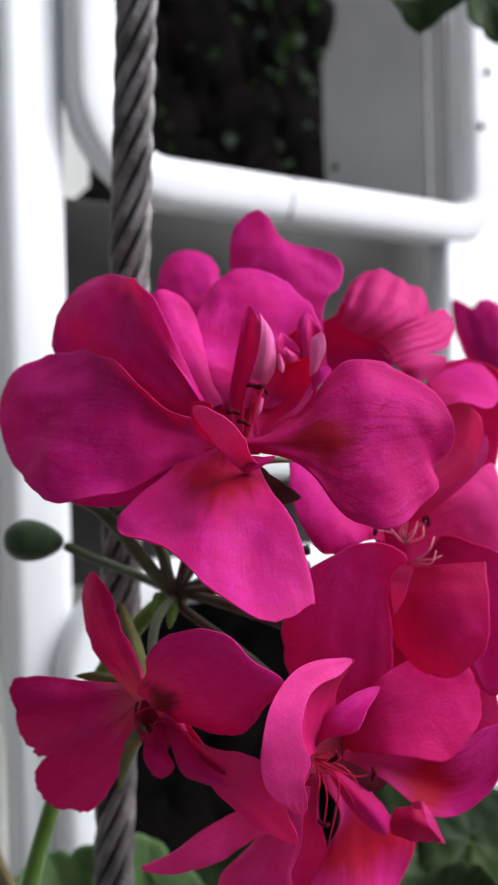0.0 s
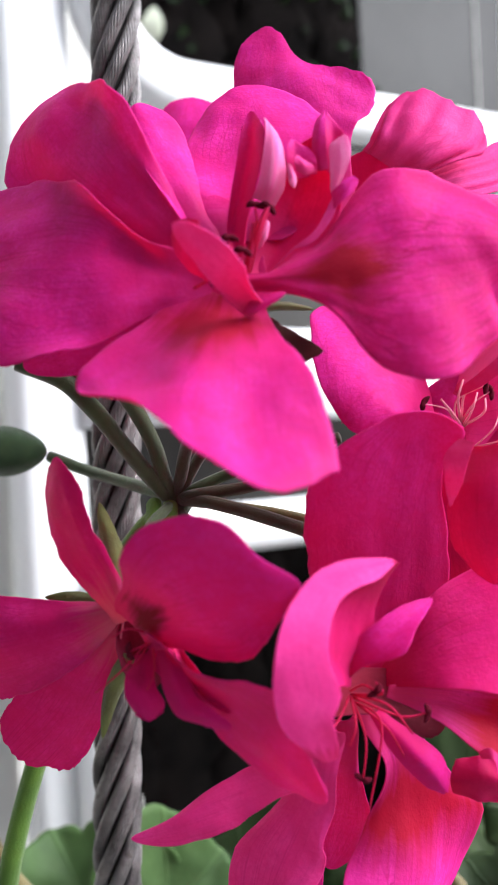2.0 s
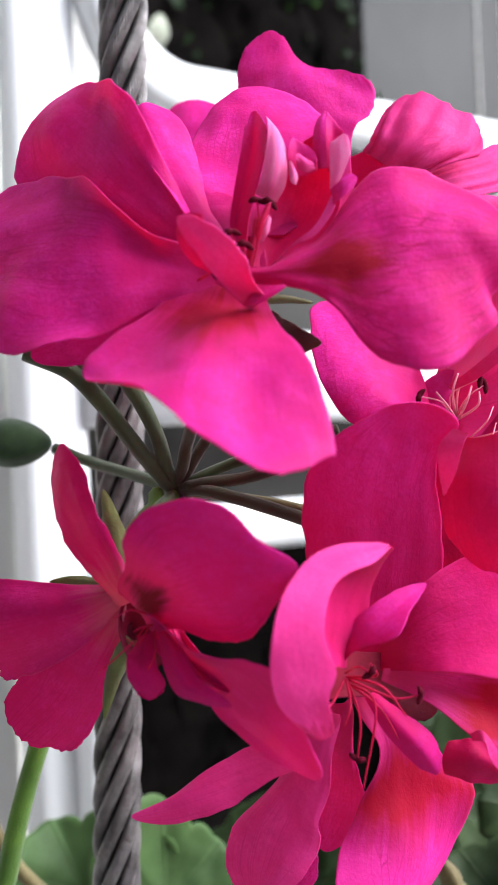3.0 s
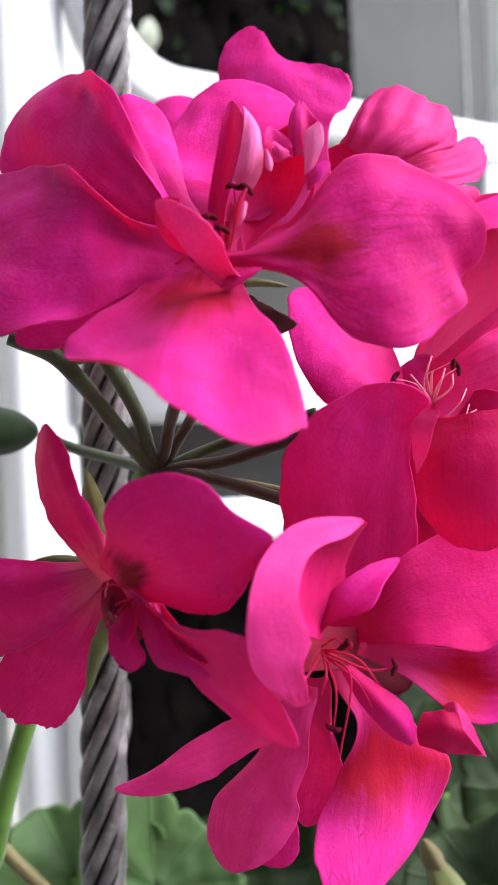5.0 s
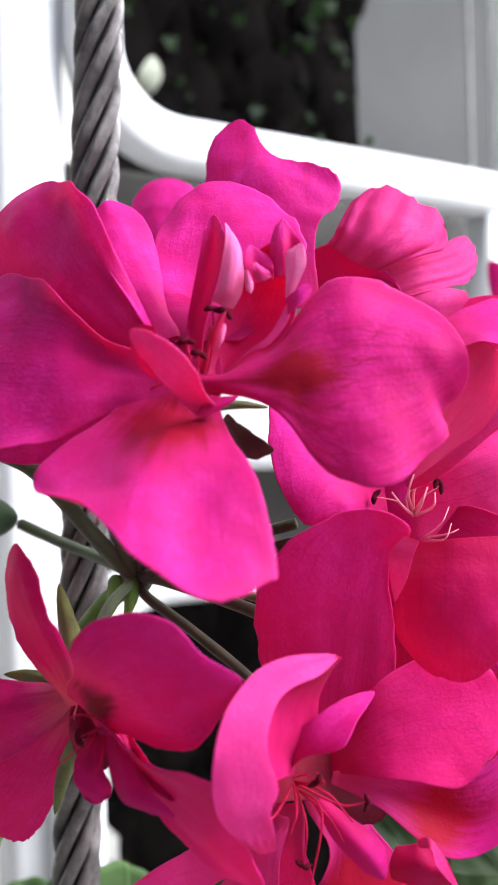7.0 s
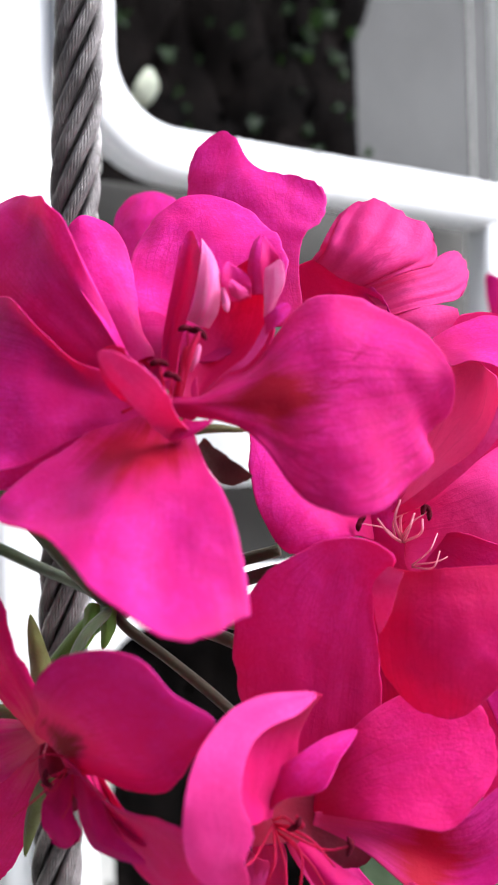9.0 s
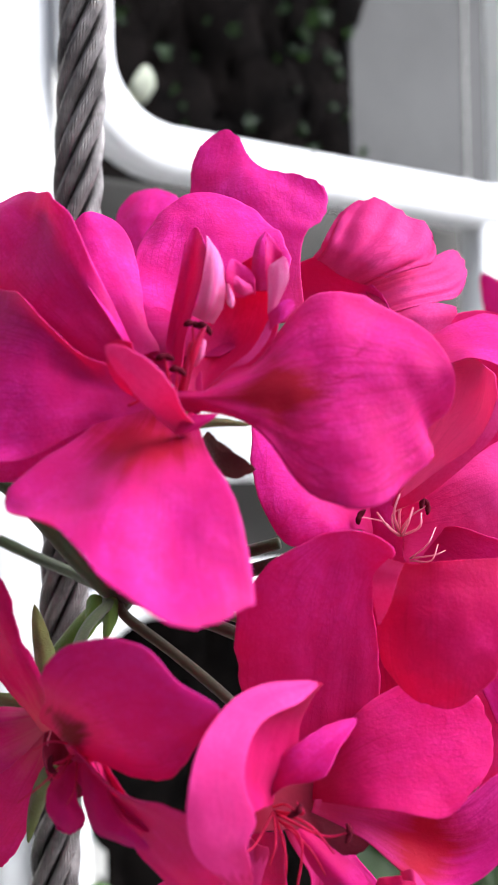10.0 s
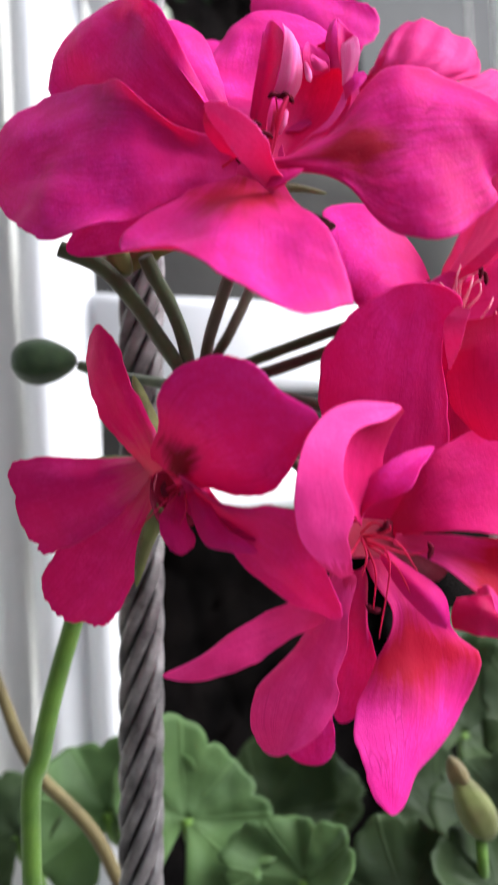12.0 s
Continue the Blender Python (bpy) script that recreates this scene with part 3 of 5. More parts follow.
# ---------------------------------------------------------------- ground and what closes the view behind
def slab(name, verts, faces, material, label, kind="structure", cuts=0):
    bm = bmesh.new()
    vs = [bm.verts.new(mm(p)) for p in verts]
    for f in faces:
        bm.faces.new([vs[i] for i in f])
    if cuts:
        bmesh.ops.subdivide_edges(bm, edges=bm.edges, cuts=cuts, use_grid_fill=True)
    me = bpy.data.meshes.new(name)
    bm.to_mesh(me)
    bm.free()
    me.materials.append(material)
    return tagged(new(name, me), label, name.replace("_", " "), kind=kind)


BOX = [(0, 1, 3, 2), (4, 6, 7, 5), (0, 4, 5, 1), (2, 3, 7, 6), (0, 2, 6, 4), (1, 5, 7, 3)]
far = 400000.0
# Unseen floor, its pale colour chosen to bounce light under the blooms.
slab("ground", [(-far, -far, -LIFT), (far, -far, -LIFT), (far, far, -LIFT), (-far, far, -LIFT)], [(0, 1, 2, 3)], GROUND, "unseen pale floor added to bounce light up to the plants")

ORIGIN, ALONG, OUT = Vector((-35.0, 225.0, 0.0)), Vector((0.813, 0.582, 0.0)), Vector((0.582, -0.813, 0.0))


def chair_at(a, z, d=0.0):
    """A place on the chair back's plane: a along it, z up, d out towards the viewer."""
    p = ORIGIN + ALONG * a + OUT * d
    return (p.x, p.y, z)


def upright_box(a0, a1, z0, z1, d0, d1):
    return [chair_at(a, z, d) for a in (a0, a1) for z in (z0, z1) for d in (d0, d1)]


slab("wall_grey", upright_box(121, 700, -LIFT, 600, -62, -82), BOX, GREY_WALL, "plain grey rendered wall behind the chair")
slab("wall_back", upright_box(-16, 34, -LIFT, 600, -62, -82), BOX, PALE_WALL, "pale rendered wall behind the chair")
slab("wall_left", upright_box(-180, -16, -LIFT, 600, -14, -82), BOX, PALE_WALL, "pale rendered wall return beside the chair")

# Added out of view to hold back sky light from the left.
slab("wall_side", [(x, y, z) for x in (-190, -170) for z in (-LIFT, 1600) for y in (-1500, 330)], BOX, GREY_PANEL, "unseen dark wall added at the side to block sky light")
slab("trim", upright_box(169.6, 170.1, -LIFT, 600, -61.4, -61.9), BOX, PALE_WALL, "thin pale upright seam strip on the grey wall")


def earth_bank(a0, a1, z0, z1, d0):
    """A steep dark bank of earth, uneven all over."""
    rows, cols = 70, 60
    pts = np.zeros((rows, cols, 3))
    for i in range(rows):
        for j in range(cols):
            a, z = a0 + (a1 - a0) * j / (cols - 1), z0 + (z1 - z0) * i / (rows - 1)
            q = Vector((a * 0.06, z * 0.06, 0))
            d = d0 + 7 * noise.noise(q) + 3 * noise.noise(q * 3.1)
            pts[i, j] = mm(chair_at(a, z, d))
    bank = thing("earth_bank", chair_at((a0 + a1) / 2, -LIFT, d0), "dark earth bank with small ivy leaves, shade put into its colour", "bank", kind="structure")
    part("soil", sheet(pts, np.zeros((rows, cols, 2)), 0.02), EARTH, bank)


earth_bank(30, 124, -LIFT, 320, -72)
# Added dark sheet that stands for shade in the gaps between lower leaves.
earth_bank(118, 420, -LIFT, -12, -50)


def ivy():
    rnd = random.Random(11)
    verts, faces = [], []
    for _ in range(85):
        a, z = rnd.uniform(36, 118), rnd.uniform(70, 210)
        if rnd.random() < 0.45:
            a = rnd.choice((rnd.gauss(114, 3), rnd.gauss(95, 6), rnd.gauss(66, 6)))
        size = rnd.uniform(1.4, 3.8)
        c = Vector(chair_at(a, z, rnd.uniform(-63, -54)))
        m = Euler((rnd.uniform(0.2, 2.6), rnd.uniform(-1.0, 1.0), rnd.uniform(-1.5, 1.5))).to_matrix()
        start = len(verts)
        n = 11
        for k2 in range(n):
            th = 2 * math.pi * k2 / n
            r = size * (0.75 + 0.25 * math.cos(5 * th)) * (1.15 if abs(th) < 0.4 else 1.0)
            verts.append(mm(c + m @ Vector((r * math.sin(th), r * math.cos(th), 0.25 * size * math.cos(2 * th)))))
        verts.append(mm(c + m @ Vector((0, 0, 0.3 * size))))
        for k2 in range(n):
            faces.append((start + k2, start + (k2 + 1) % n, start + n))
    me = bpy.data.meshes.new("ivy_leaves")
    me.from_pydata(verts, [], faces)
    me.materials.append(IVY)
    tagged(new("ivy_leaves", me), "small dark green ivy leaves over the earth bank", "ivy", kind="stuff")


ivy()


# ---------------------------------------------------------------- white garden chair
def rounded_bar(points, wide, deep, closed=False, corner=0.35):
    """A bar with softened edges swept along points (a, z) of the chair plane; wide in that plane, deep across it."""
    pts = [np.array(p, dtype=float) for p in points]
    n = len(pts)
    sect = []
    c = min(wide, deep) * corner
    for cx, cz, a0 in ((wide / 2 - c, deep / 2 - c, 0), (-wide / 2 + c, deep / 2 - c, 90), (-wide / 2 + c, -deep / 2 + c, 180), (wide / 2 - c, -deep / 2 + c, 270)):
        for k2 in range(5):
            a = radians(a0 + 22.5 * k2)
            sect.append((cx + c * math.cos(a), cz + c * math.sin(a)))
    verts, faces = [], []
    for i in range(n):
        p0, p1 = pts[i - 1] if (i or closed) else pts[i], pts[(i + 1) % n] if (i < n - 1 or closed) else pts[i]
        tan = (p1 - p0) / np.linalg.norm(p1 - p0)
        nor = np.array((-tan[1], tan[0]))
        for u, d in sect:
            q = pts[i][:2] + nor * u
            verts.append(mm(chair_at(q[0], q[1], (pts[i][2] if len(pts[i]) > 2 else 0.0) + d)))
    k = len(sect)
    for i in range(n if closed else n - 1):
        for j in range(k):
            faces.append((i * k + j, i * k + (j + 1) % k, ((i + 1) % n) * k + (j + 1) % k, ((i + 1) % n) * k + j))
    if not closed:
        faces += [tuple(range(k))[::-1], tuple((n - 1) * k + j for j in range(k))]
    return verts, faces, None


def loop(a0, a1, z0, z1, radii):
    """Centre line of a rounded rectangle; radii for its corners from bottom left, anticlockwise."""
    out = []
    for (ca, cz, sa, sz, start), r in zip(((a0, z0, 1, 1, 180), (a1, z0, -1, 1, 270), (a1, z1, -1, -1, 0), (a0, z1, 1, -1, 90)), radii):
        for k2 in range(11):
            g = radians(start + 9 * k2)
            out.append((ca + sa * r + r * math.cos(g), cz + sz * r + r * math.sin(g)))
    return out


def garden_chair():
    chair = thing("garden_chair", chair_at(55, -LIFT), "white moulded plastic garden chair with rounded openings in its back", "chair")
    part("back_ring", rounded_bar(loop(2.7, 124.5, 59.2, 205, (19, 10, 14, 19)), 11.4, 9, True), WHITE, chair)
    part("post", rounded_bar([(-9.6, -LIFT, -6), (-9.8, 0, -6), (-8.2, 210, -6)], 14.5, 9), WHITE, chair)
    part("post", rounded_bar([(126.5, -LIFT, -1), (126.5, 210, -1)], 15.0, 9.4, corner=0.3), WHITE, chair)
    part("brace", rounded_bar([(121.0, -LIFT, -1.5), (121.0, 60, -1.5)], 22.8, 9.8, corner=0.2), WHITE, chair)
    part("slat", rounded_bar([(-4, 1.0, -3), (112, 1.0, -3)], 20, 7), WHITE, chair)
    part("lower_ring", rounded_bar(loop(-3.8, 118, -180, -31.0, (16, 14, 12, 20)), 10.2, 9, True), WHITE, chair)
    part("seam", rounded_bar([(53.6, 53.8, 4.35), (56.4, 65.0, 4.35)], 0.35, 0.6), GREY_WALL, chair, "thin moulding seam")
    for a, z in ((122.4, 87.2), (125.6, 103.0)):
        part("screw", ellipsoid(mm(chair_at(a, z, 5.2)), tuple(OUT), 0.0012, 0.0022), GREASE, chair, "small dark screw head")
    part("back_panel", rounded_bar([(-4, 13, -22), (126, 13, -22)], 92, 5), GREY_PANEL, chair, "grey panel behind the open back")


garden_chair()


# ---------------------------------------------------------------- steel rope
def wire_rope():
    rope = thing("wire_rope", (-15.8 - 0.054 * LIFT, 132.7 + 0.029 * LIFT, -LIFT), "weathered grey steel wire rope of six strands standing taut", "wire rope")
    foot = np.array((-15.82 - 0.0542 * LIFT, 132.7 + 0.0288 * LIFT, 0.0)) * 0.001
    axis = np.array((0.0542, -0.0288, 1.0))
    length, lay, r_lay, r_strand, wires = 0.66, 0.0268, 0.00194, 0.00078, 12
    n = int(length / lay * 48)
    h = np.linspace(0, length, n)
    turn = 2 * math.pi * h / lay
    part("core", tube(foot + axis * h[::16, None], 0.0012, 8), GREASE, rope)
    for k2 in range(6):
        a = turn + k2 * math.pi / 3
        out = np.stack([np.cos(a), np.sin(a), 0 * a], axis=1)
        mid = foot + axis * h[:, None] + out * r_lay
        tan = np.gradient(mid, axis=0)
        tan /= np.linalg.norm(tan, axis=1, keepdims=True)
        side = np.cross(tan, out)
        strand = part("strand", tube(mid, r_strand - 0.00030, 8), GREASE, rope)
        for w in range(wires):
            c = -turn * 4.1 + w * 2 * math.pi / wires
            path = mid + (out * np.cos(c)[:, None] + side * np.sin(c)[:, None]) * (r_strand - 0.00020)
            part("wire", tube(path, 0.000142, 5), STEEL, strand)


wire_rope()

# ---------------------------------------------------------------- stalks, bud, leaves
cluster = thing("flower_stalk", (-29.5, 124, -LIFT), "green geranium stalk branching into thin pedicels", "stalk")
HUB = (-8.85, 120.0, -17.1)
stem(cluster, "peduncle", [HUB, (-13.4, 123, -21.0), (-19.2, 125, -28.9), (-23.9, 124, -41.1), (-27.8, 124, -54.1), (-29.5, 124, -68.2), (-30, 128, -150), (-29.5, 124, -LIFT)], 0.95, 1.15, STEM, "bright green main stalk")
for path, r, mat in (
    ([HUB, (-9.84, 118.0, -15.99), (-11.91, 113.0, -12.25), (-13.99, 110.0, -8.75), (-16.29, 108.5, -6.13), (-19.81, 108.0, -4.44)], 0.92, STEM_LEFT),
    ([HUB, (-9.41, 117.5, -15.2), (-9.72, 114.0, -12.07), (-10.56, 111.0, -9.2), (-11.48, 109.0, -7.21), (-12.06, 108.0, -5.61)], 0.85, STEM_LEFT),
    ([HUB, (-7.92, 117.0, -14.73), (-7.14, 115.0, -12.41), (-5.9, 111.0, -10.33), (-3.57, 104.5, -6.59)], 0.73, STEM_DARK),
    ([HUB, (-7.76, 118.0, -15.54), (-6.41, 117.5, -13.45), (-5.03, 117.0, -11.38), (-0.75, 119.0, -3.05)], 0.65, STEM_DARK),
    ([HUB, (-7.13, 118.0, -16.17), (-3.93, 118.0, -14.91), (-0.05, 117.0, -13.75), (6.39, 115.0, -12.0)], 0.65, STEM_LEFT),
    ([HUB, (-6.6, 117.0, -16.5), (-2.25, 116.5, -16.05), (2.06, 116.0, -14.92), (6.31, 115.0, -13.72)], 0.71, STEM_DARK),
    ([HUB, (-6.03, 116.5, -17.05), (-2.24, 115.0, -18.03), (1.42, 113.5, -19.18), (4.95, 112.0, -20.39)], 0.73, STEM_DARK),
    ([HUB, (-13.34, 125.0, -15.81), (-18.76, 130.0, -14.42), (-23.61, 133.0, -12.7)], 0.73, STEM_LEFT),
    ([HUB, (-7.8, 118.0, -18.7), (-3.4, 117.5, -22.0), (1.7, 116.5, -26.1), (5.7, 113.0, -29.6)], 0.62, STEM_DARK),
    ([HUB, (-10.6, 112.0, -19.5), (-10.4, 104.0, -25.0)], 0.62, STEM_LEFT),
    ([HUB, (2.0, 119.0, -19.0), (13.7, 116.0, -23.1), (15.1, 114.0, -24.4), (15.8, 112.0, -27.5)], 0.55, STEM_DRY),
):
    stem(cluster, "pedicel", path, r * 0.8, r * (1.35 if path[-1][0] < -20 and path[-1][1] < 120 else 0.85), mat)
part("collar", ellipsoid(mm(HUB), (0.3, 0.2, 1), 0.0034, 0.0032, 5, 0.12), STEM_LEFT, cluster)
sepal(cluster, (-10.58, 118.0, -16.69), (-10.64, 116.4, -18.48), (-10.78, 115.0, -20.22), 1.3, STEM)
sepal(cluster, (-9.27, 118.4, -16.97), (-9.14, 117.0, -18.69), (-9.39, 116.0, -20.52), 1.3, STEM)

bud = thing("flower_bud", (-28.5, 133.3, -11.9), "closed dark green geranium bud on a thin pedicel", "bud")
part("calyx", ellipsoid(mm((-27.8, 133.3, -11.9)), (-1, 0.1, 0.06), 0.0078, 0.0052, 5, 0.05, -0.3), BUD, bud)

upper_bud = thing("flower_bud", (-14.6, 110, -5.6), "withered brownish green bud under a bloom", "bud")
part("calyx", ellipsoid(mm((-15.2, 110, -4.6)), (-0.6, 0.0, 1), 0.0052, 0.0026, 5, 0.08, 0.2), SEPAL, upper_bud)
sepal(upper_bud, (-14.6, 110, -6.0), (-11.0, 109, -4.6), (-7.0, 108, -3.6), 1.7)


# ---------------------------------------------------------------- flowers
front = bloom((-2.0, 104.0, -0.6), "large magenta geranium bloom with red-marked petals on a green pedicel")
cage(front, [[(-5.22, 102.0, -0.05), (-3.56, 101.4, -0.47), (-2.33, 101.0, -0.94), (-0.94, 100.6, -1.32), (0.42, 101.0, -1.51)],
            [(-8.5, 98.4, -2.91), (-6.07, 97.4, -3.87), (-3.37, 95.0, -4.56), (-0.42, 95.4, -4.86), (2.02, 96.8, -4.18)],
            [(-11.24, 96.0, -5.71), (-8.21, 94.4, -6.89), (-3.98, 91.0, -7.57), (-0.02, 91.8, -8.06), (3.63, 93.4, -6.85)],
            [(-12.35, 94.6, -7.19), (-8.33, 91.0, -8.5), (-4.13, 87.2, -10.18), (0.1, 88.2, -11.77), (5.0, 90.2, -10.49)],
            [(-10.87, 92.4, -7.87), (-7.2, 88.8, -9.01), (-3.25, 85.0, -12.1), (1.27, 84.9, -14.9), (5.57, 88.4, -14.12)]], 6, 0.4, blunt=0.14, rag=0.45)
cage(front, [[(-11.96, 104.8, 15.51), (-11.55, 106.0, 16.05)],
            [(-10.47, 103.4, 14.24), (-9.36, 105.4, 14.04)],
            [(-8.27, 101.4, 9.88), (-6.98, 103.4, 9.68)],
            [(-5.92, 100.8, 6.17), (-4.61, 102.0, 4.85)],
            [(-4.02, 100.6, 3.04), (-3.41, 100.9, 2.76)]], 0, 0.3)
cage(front, [[(-1.5, 101.5, 1.79), (-1.13, 101.9, 1.94), (-0.56, 101.5, 2.06)],
            [(-1.9, 103.0, 4.28), (-1.19, 103.5, 4.53), (-0.13, 102.0, 4.97)],
            [(-1.4, 103.6, 7.36), (-0.48, 103.9, 7.38), (0.73, 101.6, 7.42)],
            [(-0.82, 104.0, 10.23), (0.12, 104.1, 10.09), (1.29, 101.6, 9.72)],
            [(-0.48, 104.4, 12.26), (0.37, 104.3, 12.22), (1.44, 102.2, 11.74)],
            [(-0.21, 105.0, 13.66), (0.44, 104.8, 13.77), (1.12, 104.0, 13.13)]], 7, 0.35)
cage(front, [[(0.26, 101.8, 6.37), (1.11, 101.7, 5.9), (1.96, 102.0, 5.66)],
            [(0.75, 101.4, 7.39), (1.77, 101.2, 7.12), (2.71, 102.0, 7.08)],
            [(1.23, 101.3, 9.46), (2.16, 101.2, 9.33), (2.89, 102.0, 9.11)],
            [(1.47, 101.9, 11.47), (2.14, 101.9, 11.23), (2.58, 102.6, 10.72)],
            [(1.14, 103.8, 13.08), (1.5, 103.5, 12.71), (1.83, 103.6, 12.19)]], 5, 0.3)
cage(front, [[(-0.32, 100.4, -0.81), (0.17, 100.4, -1.11), (0.92, 100.0, -1.15)],
            [(-0.21, 102.0, 1.59), (1.14, 102.4, 1.07), (2.54, 101.4, 1.38)],
            [(0.73, 103.0, 4.63), (2.81, 103.5, 3.76), (4.92, 101.4, 2.57)],
            [(1.88, 103.6, 6.83), (3.91, 104.1, 6.18), (6.46, 101.4, 4.19)],
            [(2.65, 103.0, 8.22), (4.62, 104.0, 8.52), (6.92, 101.6, 6.05)],
            [(3.22, 102.8, 9.66), (4.89, 103.8, 10.21), (6.64, 102.0, 8.98)],
            [(3.75, 102.8, 10.5), (5.18, 103.6, 11.25), (6.34, 102.8, 11.69)]], 12, 0.25)
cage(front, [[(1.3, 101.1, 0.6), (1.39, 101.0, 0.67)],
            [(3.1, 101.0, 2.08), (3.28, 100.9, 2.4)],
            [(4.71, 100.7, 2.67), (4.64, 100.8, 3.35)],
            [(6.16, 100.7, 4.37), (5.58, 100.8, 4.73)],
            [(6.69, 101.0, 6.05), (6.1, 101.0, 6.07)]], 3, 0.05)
cage(front, [[(2.94, 102.0, 7.75), (4.06, 102.2, 7.62), (5.18, 102.0, 7.84)],
            [(2.86, 101.8, 9.28), (3.84, 102.3, 9.12), (5.2, 102.0, 8.82)],
            [(3.11, 102.2, 10.41), (3.76, 102.5, 10.28), (4.86, 102.4, 9.62)],
            [(3.35, 102.6, 10.82), (3.59, 102.7, 10.71), (3.92, 102.8, 10.49)]], 7, 0.9)
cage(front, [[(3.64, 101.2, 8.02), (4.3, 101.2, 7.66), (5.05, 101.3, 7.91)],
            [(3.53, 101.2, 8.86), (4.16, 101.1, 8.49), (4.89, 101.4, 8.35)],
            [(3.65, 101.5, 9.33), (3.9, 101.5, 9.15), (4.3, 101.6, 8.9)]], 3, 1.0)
cage(front, [[(2.97, 101.3, 8.56), (3.14, 101.3, 8.6), (3.3, 101.4, 8.48)],
            [(3.02, 100.9, 7.24), (3.32, 100.8, 7.55), (3.6, 101.0, 7.44)],
            [(3.12, 101.0, 6.79), (3.38, 100.9, 6.69), (3.54, 101.0, 6.7)]], 5, 0.3)
cage(front, [[(4.83, 102.4, 8.26), (5.43, 102.1, 8.11), (6.02, 102.2, 8.19)],
            [(4.92, 102.6, 10.63), (5.36, 102.1, 10.3), (5.91, 102.0, 10.27)],
            [(5.32, 103.0, 12.11), (5.59, 102.5, 11.83), (5.97, 102.4, 11.71)],
            [(5.83, 103.4, 12.87), (5.97, 103.3, 12.92), (6.05, 103.2, 12.82)]], 0, 0.4)
cage(front, [[(5.93, 102.2, 7.98), (6.52, 102.4, 8.12), (7.22, 102.2, 8.78)],
            [(5.91, 102.2, 10.52), (6.57, 102.5, 10.34), (7.39, 102.2, 10.6)],
            [(5.97, 102.8, 12.13), (6.43, 102.9, 12.06), (6.93, 102.8, 11.59)],
            [(6.01, 103.2, 12.86), (6.18, 103.2, 12.73), (6.38, 103.2, 12.38)]], 7, 0.5)
cage(front, [[(6.06, 101.2, 6.18), (6.31, 101.1, 6.29), (6.78, 101.2, 6.75)],
            [(6.1, 101.4, 8.26), (6.9, 101.1, 8.31), (7.66, 101.2, 8.72)],
            [(6.16, 101.8, 9.8), (6.93, 101.4, 9.79), (7.65, 101.4, 10.1)],
            [(6.5, 102.0, 10.25), (7.02, 101.8, 10.49), (7.45, 101.8, 10.9)]], 5, 0.6)
cage(front, [[(6.18, 100.4, 4.83), (6.19, 100.7, 5.53), (6.03, 101.0, 6.24)],
            [(7.19, 100.2, 5.6), (7.12, 100.4, 6.29), (6.88, 100.8, 6.85)],
            [(8.28, 100.6, 6.53), (8.04, 100.7, 7.05), (7.64, 101.0, 7.56)]], 0, 0.3)
cage(front, [[(-0.82, 97.6, -2.8), (-0.33, 97.6, -2.09), (0.31, 97.8, -1.23)],
            [(0.54, 97.6, -2.59), (0.97, 97.5, -2.05), (1.45, 97.6, -1.35)],
            [(2.3, 97.8, -1.68), (2.46, 97.8, -1.44), (2.62, 97.9, -1.2)]], 1, 0.2)
cage(front, [[(-5.3, 96.8, 3.79), (-4.36, 96.2, 3.97), (-3.29, 95.6, 3.64)],
            [(-5.36, 96.8, 2.34), (-4.32, 96.0, 2.27), (-3.13, 95.8, 1.99)],
            [(-4.85, 97.0, 1.08), (-4.01, 96.4, 0.91), (-2.91, 96.2, 0.38)],
            [(-4.01, 97.6, 0.21), (-3.46, 97.2, -0.07), (-2.7, 97.0, -0.66)]], 1, 0.5, blunt=0.4)
petal(front, (-2.9, 101.0, 1.1), (-11.0, 103.0, 10.0), (-16.3, 110.0, 17.6),
      [(-12.3, 104.0, 5.0), (-20.3, 109.0, 9.9), (-20.3, 110.0, 13.9)],
      [(-5.2, 101.5, 5.3), (-7.9, 101.5, 12.3), (-10.7, 104.5, 16.5)], 0, 0.60)
petal(front, (-3.1, 101.0, -0.5), (-13.7, 101.0, 1.9), (-26.0, 109.0, 2.9),
      [(-7.6, 100.0, 3.1), (-13.4, 102.8, 8.5), (-18.8, 107.5, 10.1), (-24.9, 110.0, 7.9)],
      [(-7.7, 100.0, -2.2), (-12.5, 98.5, -4.4), (-18.0, 99.5, -5.4), (-23.5, 105.0, -2.3)], 0, 0.60)
petal(front, (-4.6, 103.0, -1.2), (-12.0, 104.0, -4.1), (-18.7, 106.0, -5.1),
      [(-8.6, 104.5, 0.2), (-15.1, 106.5, -0.3)],
      [(-7.9, 102.5, -3.5), (-10.5, 103.0, -5.4), (-14.9, 104.0, -6.1)], 0, 0.15)
petal(front, (-1.3, 100.5, -0.0), (9.5, 97.5, -0.0), (19.5, 99.0, 1.1),
      [(1.26, 100.6, 0.48), (3.17, 100.6, 2.05), (4.86, 101.0, 2.82), (6.31, 101.2, 4.59), (8.02, 101.6, 6.6), (9.96, 102.0, 7.44), (12.4, 102.5, 7.6), (17.1, 101.5, 5.3)],
      [(1.3, 100.0, -1.2), (4.7, 98.0, -2.1), (8.6, 95.5, -6.5), (12.6, 95.0, -8.2), (16.5, 97.5, -6.0), (17.8, 98.5, -4.2), (17.5, 99.5, -2.7), (19.1, 99.3, -1.3)], 2, 0.50)
